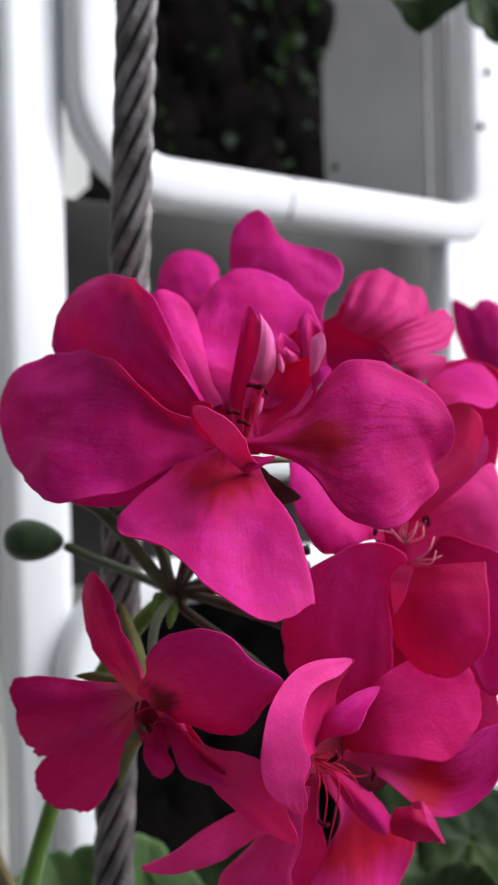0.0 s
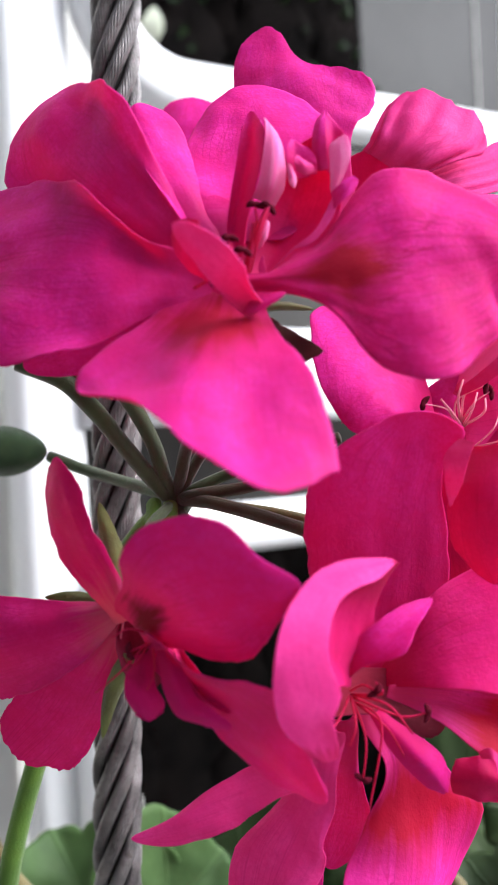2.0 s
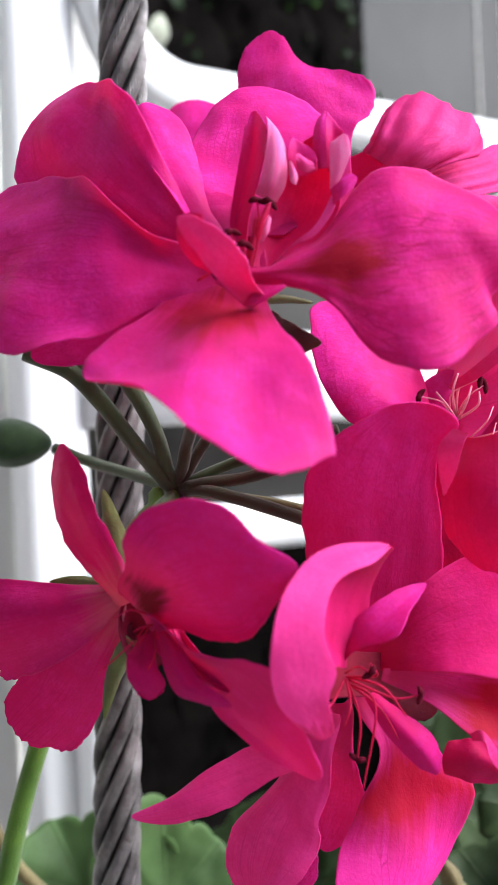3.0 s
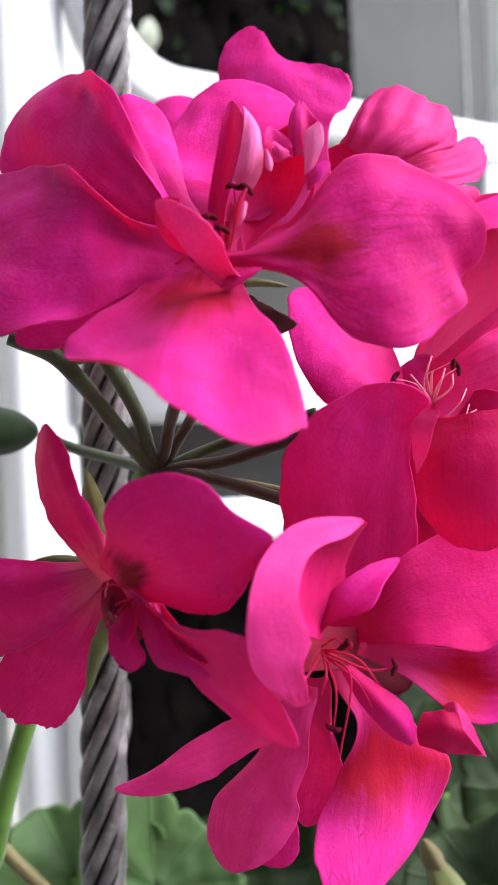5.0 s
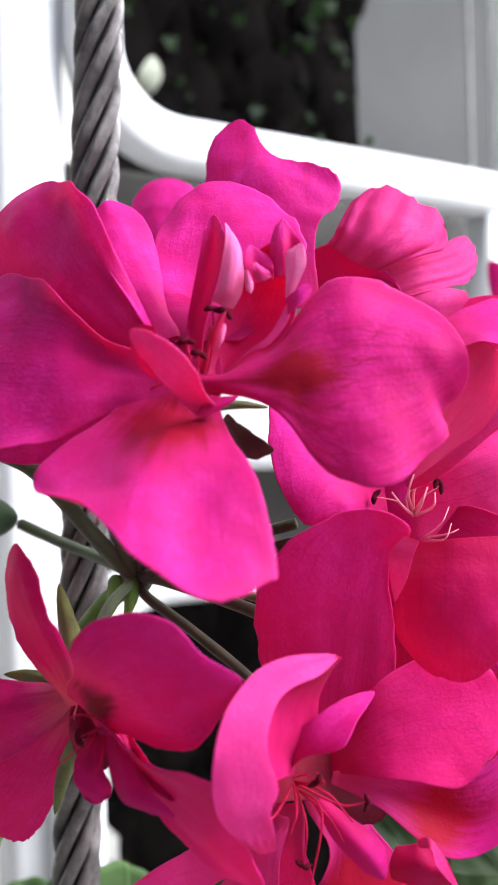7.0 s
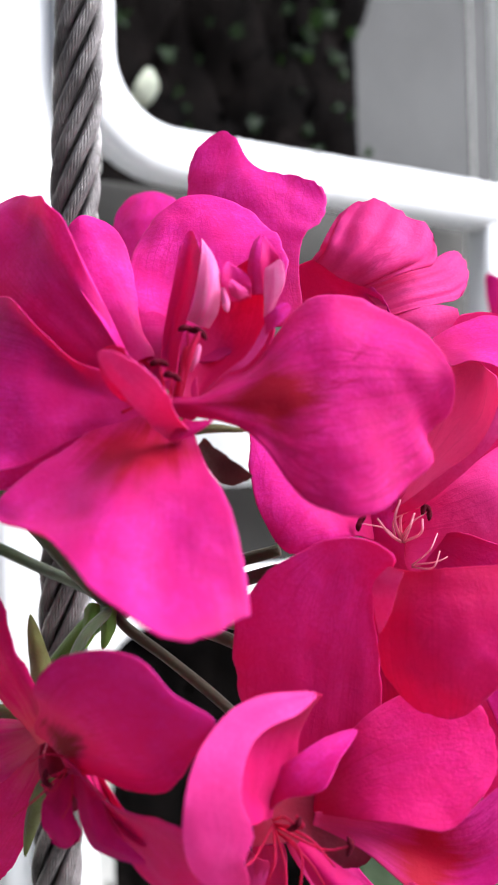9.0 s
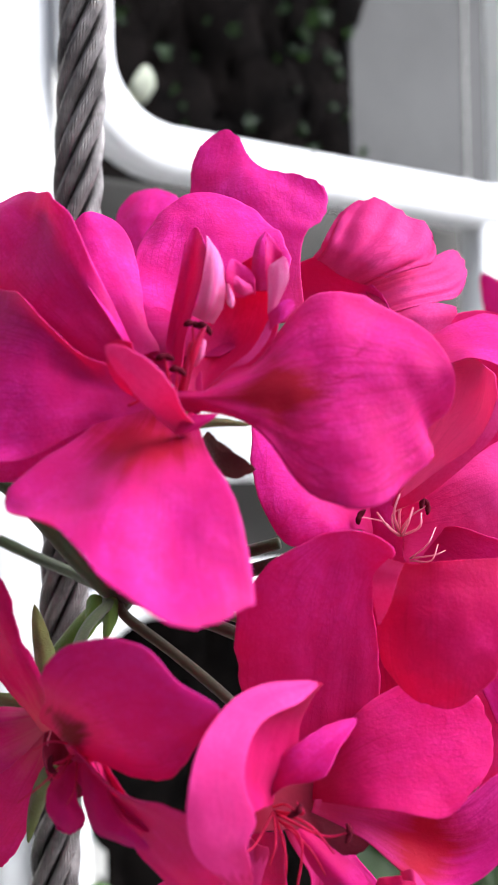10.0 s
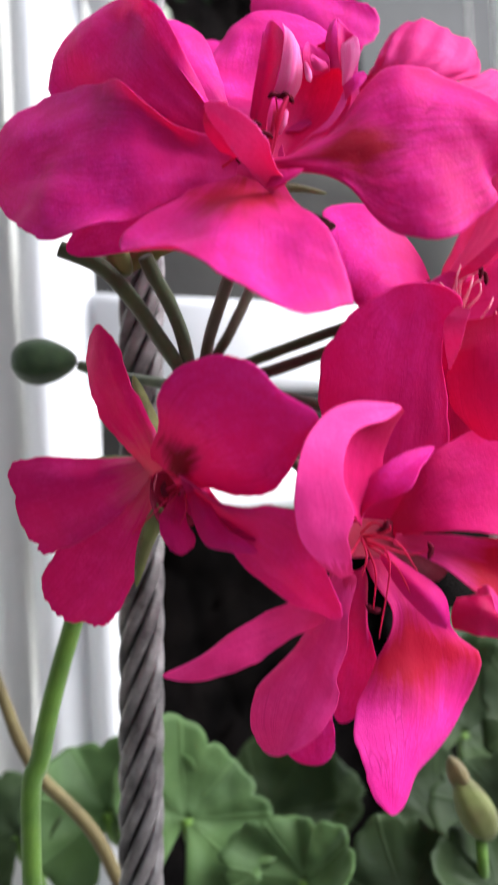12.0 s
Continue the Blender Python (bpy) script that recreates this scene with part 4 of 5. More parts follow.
petal(front, (-0.3, 103.0, 3.3), (0.2, 109.0, 10.3), (-0.2, 116.0, 19.3),
      [(-3.9, 105.0, 5.4), (-5.5, 110.0, 11.1), (-4.6, 114.0, 15.8)],
      [(5.9, 106.0, 7.0), (7.8, 109.0, 10.7), (5.3, 115.0, 17.0)], 0, 0.30)
petal(front, (-3.0, 103.0, 3.7), (-6.7, 106.0, 10.2), (-9.2, 109.0, 16.1),
      [(-7.0, 103.6, 5.0), (-10.2, 107.0, 10.6), (-10.6, 108.5, 14.2)],
      [(-3.6, 105.0, 6.0), (-5.3, 109.0, 13.4), (-7.4, 110.0, 15.9)], 0, 0.20)
petal(front, (-1.1, 101.5, -1.0), (-2.4, 103.5, 3.5), (-3.1, 106.5, 7.7),
      [(-4.6, 102.5, 0.8), (-5.1, 104.5, 4.7)],
      [(0.9, 102.0, 0.9), (0.1, 105.0, 5.4)], 1, 0.20)
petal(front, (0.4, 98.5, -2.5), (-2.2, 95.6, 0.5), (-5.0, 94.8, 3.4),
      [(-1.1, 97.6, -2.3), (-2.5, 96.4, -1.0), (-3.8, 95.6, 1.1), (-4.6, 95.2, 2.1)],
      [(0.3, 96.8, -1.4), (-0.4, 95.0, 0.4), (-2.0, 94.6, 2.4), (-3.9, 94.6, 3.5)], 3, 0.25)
petal(front, (0.4, 100.6, 2.5), (0.9, 100.0, 3.3), (1.4, 100.4, 4.3),
      [(0.3, 100.4, 3.3), (0.9, 100.5, 4.3)],
      [(0.9, 100.2, 2.5), (1.4, 100.2, 3.5)], 5, 0.20)
stamen(front, (-0.5, 101.5, 0.5), (0.6, 99.6, 3.2), (1.5, 99.6, 5.2), 1, 0.50)
stamen(front, (-0.5, 101.5, 0.5), (0.5, 100.0, 3.3), (0.5, 100.0, 5.5), 1, 0.16)
stamen(front, (-1.2, 100.0, 0.8), (-1.3, 99.0, 2.0), (-1.5, 99.0, 3.0), 1, 0.16)
stamen(front, (-0.8, 100.0, 0.4), (-0.6, 98.8, 1.1), (-0.5, 98.8, 2.0), 1, 0.16)
stamen(front, (-4.1, 98.5, -0.6), (-3.2, 97.6, -0.3), (-2.9, 97.4, -0.0), 1, 0.16)
stamen(front, (-0.5, 101.0, 0.5), (0.1, 99.8, 2.4), (0.4, 99.8, 4.1), 0, 0.40)
petal(front, (0.9, 104.0, -2.8), (2.7, 102.0, -4.7), (4.9, 101.0, -5.4),
      [(2.1, 103.0, -3.2), (3.9, 101.6, -4.5)],
      [(1.2, 103.4, -4.0), (2.3, 102.0, -5.6), (3.5, 101.4, -6.1)], 0, 0.25, "sepal", SEPAL_DARK)
sepal(front, (0.6, 100.5, -1.9), (2.7, 102.0, -1.8), (4.5, 103.5, -2.0), 0.5)

rear = bloom((4.1, 121.0, 9.4), "pink geranium bloom seen behind a larger bloom")
cage(rear, [[(4.56, 118.0, 8.02), (5.98, 117.6, 7.67), (7.35, 117.6, 7.73), (9.03, 118.0, 8.39)],
           [(1.76, 119.6, 13.78), (4.13, 118.8, 13.54), (6.7, 118.6, 13.42), (8.81, 118.8, 14.15)],
           [(-1.36, 122.0, 18.62), (2.34, 120.0, 17.75), (6.17, 119.2, 17.43), (9.59, 119.6, 16.51)],
           [(-1.87, 124.0, 22.94), (1.6, 122.0, 21.99), (5.37, 120.4, 20.88), (11.45, 120.4, 18.04)],
           [(-1.51, 125.2, 27.68), (2.27, 125.0, 27.91), (5.76, 122.6, 23.33), (12.63, 121.2, 22.88)]], 0, 0.35, blunt=0.5)
petal(rear, (-1.1, 128.0, 12.8), (-6.5, 133.0, 19.2), (-7.0, 137.0, 25.7),
      [(-10.5, 133.0, 15.7), (-11.5, 136.0, 21.2), (-9.5, 137.0, 25.1)],
      [(-3.2, 131.0, 16.0), (-3.1, 135.0, 21.2), (-4.7, 137.0, 24.6)], 0, 0.30)

far_right = bloom((15.0, 125.0, 9.8), "pale pink geranium bloom with folded crinkled petals")
cage(far_right, [[(9.9, 120.4, 14.28), (11.06, 119.8, 13.29), (12.3, 119.4, 12.24), (13.83, 119.6, 11.61), (14.87, 120.0, 11.33)],
                [(10.98, 120.6, 16.01), (12.47, 119.4, 14.82), (14.47, 119.0, 13.84), (16.61, 119.4, 12.92), (18.13, 120.4, 12.74)],
                [(11.89, 121.6, 17.83), (13.68, 120.0, 16.97), (16.6, 119.6, 15.54), (19.51, 120.4, 14.46), (21.06, 121.6, 13.39)],
                [(12.18, 123.0, 19.75), (15.33, 122.0, 20.34), (18.4, 121.6, 18.64), (21.34, 122.2, 16.99), (22.42, 123.0, 14.68)]], 9, 0.3, flute=0.4)
cage(far_right, [[(14.45, 121.4, 11.84), (15.17, 121.0, 10.44), (16.94, 121.0, 8.71)],
                [(18.36, 122.8, 13.39), (18.75, 121.8, 11.61), (19.87, 121.6, 9.55)],
                [(22.0, 124.6, 15.01), (22.56, 123.6, 12.76), (23.04, 123.0, 10.29)],
                [(23.52, 126.0, 16.56), (24.78, 125.4, 14.53), (25.2, 124.6, 11.01)]], 9, 0.3, flute=0.2)
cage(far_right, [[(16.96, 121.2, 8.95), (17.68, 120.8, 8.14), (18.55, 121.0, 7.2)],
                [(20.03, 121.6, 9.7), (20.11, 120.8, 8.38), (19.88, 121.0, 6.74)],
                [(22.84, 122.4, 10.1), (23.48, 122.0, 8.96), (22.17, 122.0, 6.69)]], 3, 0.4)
cage(far_right, [[(7.25, 121.6, 7.1), (7.71, 122.0, 10.84), (8.48, 121.4, 13.89)],
                [(10.92, 121.0, 6.91), (11.2, 122.4, 10.79), (11.11, 121.0, 14.51)],
                [(14.27, 120.6, 6.76), (14.53, 121.8, 10.06), (13.89, 120.2, 12.7)],
                [(17.39, 120.6, 7.71), (16.94, 120.8, 9.57), (15.53, 120.4, 11.9)]], 7, 0.6)

distant = bloom((51.3, 205.0, 12.5), "distant pink geranium bloom in front of the white chair")
petal(distant, (49.0, 205.0, 9.3), (44.4, 203.0, 18.1), (40.7, 204.0, 27.1),
      [(40.9, 204.0, 20.5)],
      [(45.6, 203.0, 23.6)], 0, 0.40)
petal(distant, (50.2, 205.0, 9.2), (48.0, 202.0, 19.0), (46.8, 203.0, 27.0),
      [(43.5, 203.0, 19.2), (44.0, 203.0, 25.2)],
      [(51.7, 203.0, 23.4)], 0, 0.40)
petal(distant, (51.3, 205.0, 9.2), (53.2, 203.0, 19.0), (54.8, 204.0, 26.8),
      [(49.9, 203.0, 20.1)],
      [(56.8, 204.0, 20.1)], 0, 0.40)

crimson = bloom((17.9, 127.0, -11.5), "crimson-pink geranium bloom with pale stamens")
cage(crimson, [[(15.32, 108.0, -13.03), (17.45, 106.0, -13.08), (19.57, 105.0, -12.78), (23.56, 105.0, -12.65)],
              [(14.46, 106.6, -16.31), (16.74, 104.0, -16.83), (19.64, 103.0, -17.02), (23.45, 103.0, -16.55)],
              [(14.2, 106.2, -19.99), (16.68, 104.2, -20.53), (19.59, 103.2, -20.69), (23.25, 103.0, -20.46)],
              [(14.8, 106.8, -22.84), (17.37, 105.4, -23.92), (19.78, 104.6, -24.26), (22.49, 104.0, -23.74)]], 12, 0.35)
# Lit outer face of the folded rim, its light put into the paler colour.
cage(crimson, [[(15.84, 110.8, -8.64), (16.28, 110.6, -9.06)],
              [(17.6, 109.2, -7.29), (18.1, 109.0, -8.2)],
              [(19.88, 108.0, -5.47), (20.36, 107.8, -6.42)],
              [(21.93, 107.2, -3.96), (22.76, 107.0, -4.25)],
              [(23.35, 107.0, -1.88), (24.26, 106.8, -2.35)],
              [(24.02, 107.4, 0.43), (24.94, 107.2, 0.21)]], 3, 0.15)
cage(crimson, [[(20.57, 119.5, 6.44), (20.96, 117.0, 4.88), (21.49, 114.0, 3.34)],
              [(23.1, 121.0, 7.84), (23.6, 118.0, 5.66), (23.65, 114.0, 3.76)],
              [(26.38, 122.0, 8.77), (26.44, 118.5, 6.14), (26.0, 114.0, 2.97)],
              [(28.95, 122.0, 8.06), (28.66, 118.5, 5.57), (28.09, 115.0, 2.76)]], 0, 0.2)
cage(crimson, [[(20.72, 112.0, -24.24), (21.94, 112.0, -23.6), (23.35, 112.0, -22.97)],
              [(21.96, 111.0, -27.24), (23.43, 110.4, -26.28), (24.87, 110.0, -25.29)],
              [(22.39, 111.0, -31.36), (24.03, 110.4, -30.73), (26.05, 110.0, -29.73)],
              [(23.47, 112.0, -34.91), (24.83, 111.4, -34.53), (26.6, 111.0, -33.4)]], 10, 0.3)
petal(crimson, (17.4, 120.0, -9.5), (23.2, 123.0, 1.5), (26.7, 124.0, 9.3),
      [(18.7, 121.0, -1.7), (21.1, 122.0, 6.8), (23.4, 123.0, 8.7)],
      [(27.9, 121.0, -4.5), (29.8, 122.0, 1.8), (29.7, 123.0, 7.7)], 12, 0.20)
# These two face away from the sun; the lightened copy makes up for it.
petal(crimson, (16.6, 117.0, -8.6), (21.6, 116.0, -1.5), (24.3, 114.0, 3.2),
      [(19.5, 119.0, -2.3), (21.0, 120.0, 2.9), (22.6, 118.0, 4.8)],
      [(19.5, 112.0, -6.3), (22.5, 109.5, -4.3), (24.3, 108.0, -1.6), (24.6, 108.5, 0.9)], 10, 0.20)
petal(crimson, (17.0, 116.0, -10.5), (21.6, 113.5, -8.3), (27.5, 114.0, -6.5),
      [(18.9, 115.0, -7.8), (23.3, 115.0, -5.0), (27.0, 116.0, -3.1)],
      [(17.3, 114.5, -13.6), (20.5, 113.5, -14.9), (24.3, 113.5, -15.6), (27.8, 114.0, -13.7)], 10, 0.30)
petal(crimson, (19.6, 114.0, -12.2), (23.8, 111.0, -16.2), (27.8, 109.0, -22.8),
      [(23.2, 112.0, -11.1), (28.3, 110.0, -13.9)],
      [(20.7, 112.0, -16.8), (22.6, 110.0, -23.0), (25.0, 109.0, -27.3)], 0, 0.20)
petal(crimson, (14.3, 113.0, -10.0), (10.0, 108.5, -8.4), (6.3, 107.5, -10.8),
      [(12.4, 113.5, -4.6), (8.2, 114.5, -0.6), (4.6, 113.5, -1.0), (4.6, 109.0, -6.9)],
      [(12.3, 110.0, -10.6), (7.6, 107.5, -11.9)], 0, 0.25)
petal(crimson, (16.7, 118.5, -15.1), (16.6, 116.8, -10.6), (16.8, 118.0, -6.9),
      [(14.1, 118.0, -12.4), (14.1, 117.5, -8.6)],
      [(19.4, 118.0, -12.5), (19.7, 117.5, -8.7)], 0, 0.30)
stamen(crimson, (16.4, 115.0, -11.0), (16.1, 111.0, -9.3), (18.4, 110.5, -8.2), 1, 0.12, pale=True)
stamen(crimson, (16.4, 115.0, -11.0), (15.1, 111.0, -10.0), (13.1, 109.5, -9.5), 1, 0.12, pale=True)
stamen(crimson, (16.9, 115.0, -11.2), (17.5, 111.0, -9.6), (18.9, 111.0, -8.7), 1, 0.12, pale=True)
stamen(crimson, (16.9, 115.0, -11.2), (16.6, 111.0, -9.1), (17.3, 111.0, -8.2), 0, 0.19, pale=True)
stamen(crimson, (16.9, 115.0, -11.2), (16.0, 110.0, -9.3), (16.5, 110.0, -7.7), 0, 0.19, pale=True)
stamen(crimson, (16.9, 115.0, -11.5), (15.5, 110.0, -10.4), (14.6, 110.0, -9.2), 0, 0.19, pale=True)
stamen(crimson, (17.1, 115.0, -11.5), (18.1, 110.5, -10.5), (18.3, 110.5, -9.3), 0, 0.19, pale=True)
stamen(crimson, (17.1, 115.0, -11.5), (17.1, 110.0, -10.2), (17.6, 110.0, -8.8), 0, 0.19, pale=True)
stamen(crimson, (17.7, 114.0, -13.4), (19.3, 111.0, -12.9), (20.3, 111.0, -12.5), 0, 0.12, pale=True)
stamen(crimson, (17.7, 114.0, -13.4), (18.7, 110.0, -11.9), (19.6, 111.5, -10.6), 0, 0.12, pale=True)
stamen(crimson, (17.7, 114.0, -13.6), (19.0, 110.5, -13.3), (19.7, 111.0, -12.0), 0, 0.12, pale=True)

curled = bloom((9.5, 118.5, -33.0), "bright magenta geranium bloom with curled petals and long stamens")
cage(curled, [[(8.68, 107.0, -31.9), (8.62, 107.4, -31.32), (8.57, 108.0, -30.73)],
             [(11.99, 103.6, -31.31), (11.82, 105.4, -28.93), (11.62, 107.0, -25.88)],
             [(15.43, 102.6, -31.43), (15.85, 105.4, -27.6), (14.95, 108.0, -23.45)],
             [(18.92, 102.6, -32.07), (19.86, 105.4, -27.41), (19.69, 108.4, -22.0)],
             [(21.74, 103.4, -30.71), (22.94, 105.4, -27.49), (23.28, 108.4, -22.09)]], 12, 0.3)
cage(curled, [[(8.7, 106.0, -32.47), (8.82, 106.0, -32.07), (8.95, 106.0, -31.5)],
             [(12.62, 105.6, -34.45), (13.56, 106.4, -33.46), (13.89, 106.0, -31.85)],
             [(15.73, 105.4, -37.03), (17.03, 107.4, -35.26), (16.97, 106.6, -32.28)],
             [(18.73, 105.4, -38.54), (20.43, 107.6, -35.99), (20.52, 107.0, -31.9)],
             [(22.52, 105.6, -37.33), (24.04, 107.4, -34.26), (23.7, 107.4, -29.18)],
             [(25.31, 106.0, -34.89), (25.98, 107.0, -32.04), (25.53, 108.0, -26.87)]], 4, 0.35)
cage(curled, [[(7.23, 103.4, -33.24), (7.61, 103.4, -32.98), (8.0, 103.6, -32.71)],
             [(8.75, 103.4, -36.03), (9.49, 103.0, -35.05), (10.13, 103.8, -34.43)],
             [(10.95, 104.0, -38.73), (11.67, 103.2, -37.45), (12.54, 104.2, -36.53)],
             [(12.24, 104.6, -39.9), (12.86, 104.2, -39.58), (13.43, 104.6, -39.06)]], 7, 0.4)
cage(curled, [[(13.4, 105.0, -39.82), (13.22, 104.6, -38.5), (13.79, 105.0, -37.23)],
             [(15.55, 104.8, -40.48), (15.68, 103.8, -38.51), (15.53, 104.8, -36.96)],
             [(17.46, 105.4, -40.99), (17.5, 104.6, -39.24), (17.18, 105.0, -37.53)],
             [(19.09, 106.4, -41.56), (18.87, 106.0, -40.83), (18.22, 105.6, -39.21)]], 8, 1.1)
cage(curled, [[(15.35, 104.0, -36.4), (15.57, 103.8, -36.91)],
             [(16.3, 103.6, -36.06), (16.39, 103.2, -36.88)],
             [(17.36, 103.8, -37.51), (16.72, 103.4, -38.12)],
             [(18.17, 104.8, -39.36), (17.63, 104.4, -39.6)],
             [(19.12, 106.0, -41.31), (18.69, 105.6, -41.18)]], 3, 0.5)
cage(curled, [[(2.62, 94.0, -33.26), (3.57, 94.4, -33.8), (4.56, 94.8, -33.6)],
             [(1.17, 93.0, -31.55), (2.8, 93.6, -31.96), (4.46, 94.1, -31.97)],
             [(0.47, 92.3, -30.01), (2.36, 92.9, -30.27), (4.28, 93.5, -30.62)],
             [(0.3, 91.9, -27.94), (2.61, 92.7, -28.49), (4.92, 93.6, -28.88)],
             [(0.57, 91.6, -25.93), (2.32, 92.4, -26.19), (4.14, 93.2, -26.53)],
             [(1.03, 92.0, -24.01), (2.63, 92.7, -24.32), (4.35, 93.4, -24.51)],
             [(1.91, 93.0, -22.38), (3.41, 93.6, -22.91), (5.03, 94.3, -23.0)],
             [(3.49, 94.4, -20.86), (4.77, 95.0, -21.61), (6.16, 95.5, -22.33)],
             [(5.77, 96.3, -20.28), (6.92, 96.7, -21.07), (7.99, 97.0, -21.86)],
             [(9.06, 98.4, -20.55), (9.27, 98.5, -20.69), (9.49, 98.6, -20.83)]], 10, 0.5, rag=0.9, blunt=0.08)
# Inner face: crimson colour carries its shade as well as the throat's red.
cage(curled, [[(9.16, 98.8, -20.7), (9.35, 99.2, -20.86), (9.59, 99.6, -21.03)],
             [(7.59, 97.4, -21.74), (8.06, 98.6, -22.07), (8.65, 100.4, -22.54)],
             [(5.84, 96.2, -22.25), (6.89, 98.6, -23.18), (8.0, 101.4, -24.38)],
             [(4.71, 95.0, -23.1), (6.05, 98.2, -24.4), (7.58, 101.8, -26.02)],
             [(4.06, 94.2, -24.59), (5.45, 98.0, -26.16), (6.96, 102.0, -28.0)],
             [(3.81, 94.0, -26.59), (4.94, 98.0, -28.02), (6.0, 102.0, -29.49)],
             [(4.61, 94.6, -28.88), (5.12, 98.0, -29.57), (5.67, 101.5, -30.56)]], 8, 0.4, rag=0.4, blunt=0.1)
cage(curled, [[(3.94, 103.6, -33.35), (4.5, 104.4, -31.31), (5.7, 106.0, -29.95)],
             [(7.37, 104.6, -33.49), (8.64, 106.6, -32.24), (10.22, 108.0, -30.92)],
             [(9.35, 105.0, -35.13), (11.43, 107.2, -34.36), (13.48, 108.0, -33.06)],
             [(11.64, 105.4, -36.47), (13.26, 107.0, -35.47), (15.1, 108.0, -34.08)]], 14, 0.5)
cage(curled, [[(14.85, 103.0, -12.35), (15.96, 102.4, -12.73)],
             [(13.73, 103.0, -13.59), (15.41, 102.2, -13.94)],
             [(13.67, 103.4, -15.24), (14.96, 102.8, -15.77)],
             [(13.98, 104.6, -17.8), (14.4, 104.4, -17.61)]], 3, 0.3)
petal(curled, (8.6, 110.0, -31.1), (9.7, 107.0, -20.0), (12.0, 102.5, -10.3),
      [(4.1, 109.0, -26.2), (2.9, 105.5, -19.2), (3.9, 104.0, -15.1), (7.3, 102.5, -11.6)],
      [(13.9, 110.0, -28.9), (14.6, 109.0, -22.2), (13.9, 105.5, -15.4), (15.4, 103.5, -11.7)], 7, 0.30)
petal(curled, (15.7, 111.0, -25.0), (15.4, 110.0, -19.2), (15.8, 108.5, -13.5),
      [(14.0, 111.0, -23.1), (13.8, 110.0, -16.4)],
      [(17.2, 110.5, -23.0), (17.2, 109.0, -16.3)], 1, 0.10)
petal(curled, (5.1, 101.5, -29.8), (8.1, 99.6, -26.9), (12.1, 101.5, -24.1),
      [(5.9, 100.5, -27.2), (8.2, 100.0, -25.2), (10.5, 101.0, -24.2)],
      [(6.7, 100.0, -28.6), (9.6, 98.5, -27.5), (10.7, 99.5, -25.8)], 0, 0.15)
petal(curled, (7.3, 109.0, -33.7), (11.0, 110.5, -44.0), (7.4, 105.0, -55.6),
      [(8.3, 109.5, -40.2), (6.4, 108.0, -44.4), (4.7, 105.2, -48.6), (5.3, 104.4, -52.7)],
      [(12.3, 112.0, -38.1), (15.5, 114.0, -42.3), (17.0, 114.5, -44.2), (14.4, 113.0, -50.0), (10.3, 109.0, -53.3)], 4, 0.35)
petal(curled, (4.4, 105.0, -34.59), (1.58, 106.5, -42.65), (-2.34, 107.0, -50.82),
      [(2.3, 107.0, -37.0), (-1.53, 108.5, -42.64), (-4.22, 109.0, -45.25), (-4.58, 109.0, -48.87), (-3.74, 108.5, -50.7)],
      [(4.69, 105.5, -37.52), (4.3, 106.0, -41.26), (3.18, 106.0, -43.96), (3.37, 106.0, -45.2), (1.54, 106.4, -48.79)], 10, 0.40)
petal(curled, (5.4, 108.0, -34.8), (5.6, 114.0, -43.5), (3.5, 117.0, -50.6),
      [(3.8, 113.0, -41.1), (2.5, 116.0, -47.0)],
      [(6.5, 112.5, -40.0), (7.4, 115.0, -45.9), (5.7, 116.5, -49.7)], 0, 0.20)
petal(curled, (3.2, 115.0, -43.0), (1.3, 118.0, -50.7), (1.1, 119.0, -55.3),
      [(-0.3, 118.0, -49.0), (-1.7, 119.0, -54.2)],
      [(3.0, 118.0, -49.7), (2.7, 119.0, -54.4)], 0, 0.20)
petal(curled, (2.2, 106.0, -38.1), (-4.8, 105.5, -40.4), (-12.0, 106.0, -43.1),
      [(-0.2, 106.5, -37.1), (-4.8, 106.5, -38.9), (-9.0, 106.5, -41.9)],
      [(-0.4, 105.0, -40.0), (-4.4, 105.0, -42.3), (-8.9, 105.5, -43.6)], 9, 0.15)
stamen(curled, (5.8, 103.0, -31.4), (8.0, 100.5, -30.8), (7.6, 100.0, -29.8), 0, 0.16)
stamen(curled, (5.8, 103.0, -31.4), (4.6, 100.0, -32.7), (3.7, 98.5, -33.0), 1, 0.16)
stamen(curled, (5.8, 103.0, -31.4), (6.7, 101.0, -34.1), (6.4, 101.5, -37.4), 1, 0.16)
stamen(curled, (5.8, 103.0, -31.8), (7.9, 101.0, -33.2), (6.8, 102.0, -39.8), 0, 0.16)
stamen(curled, (6.0, 103.0, -31.6), (9.4, 102.0, -32.9), (11.5, 102.0, -32.7), 1, 0.16)
stamen(curled, (6.0, 103.0, -31.4), (8.5, 101.0, -31.8), (10.3, 102.5, -34.4), 0, 0.16)
stamen(curled, (5.8, 103.0, -31.1), (6.7, 100.5, -30.1), (7.6, 100.0, -30.5), 1, 0.16)
stamen(curled, (6.0, 103.0, -31.9), (8.4, 102.0, -33.8), (9.9, 103.5, -36.9), 0, 0.16)
stamen(curled, (5.8, 103.0, -31.4), (6.0, 100.0, -32.8), (5.5, 100.0, -34.4), 0, 0.16)

side = bloom((-10.0, 108.5, -26.0), "deep magenta geranium bloom seen side on with green sepals")
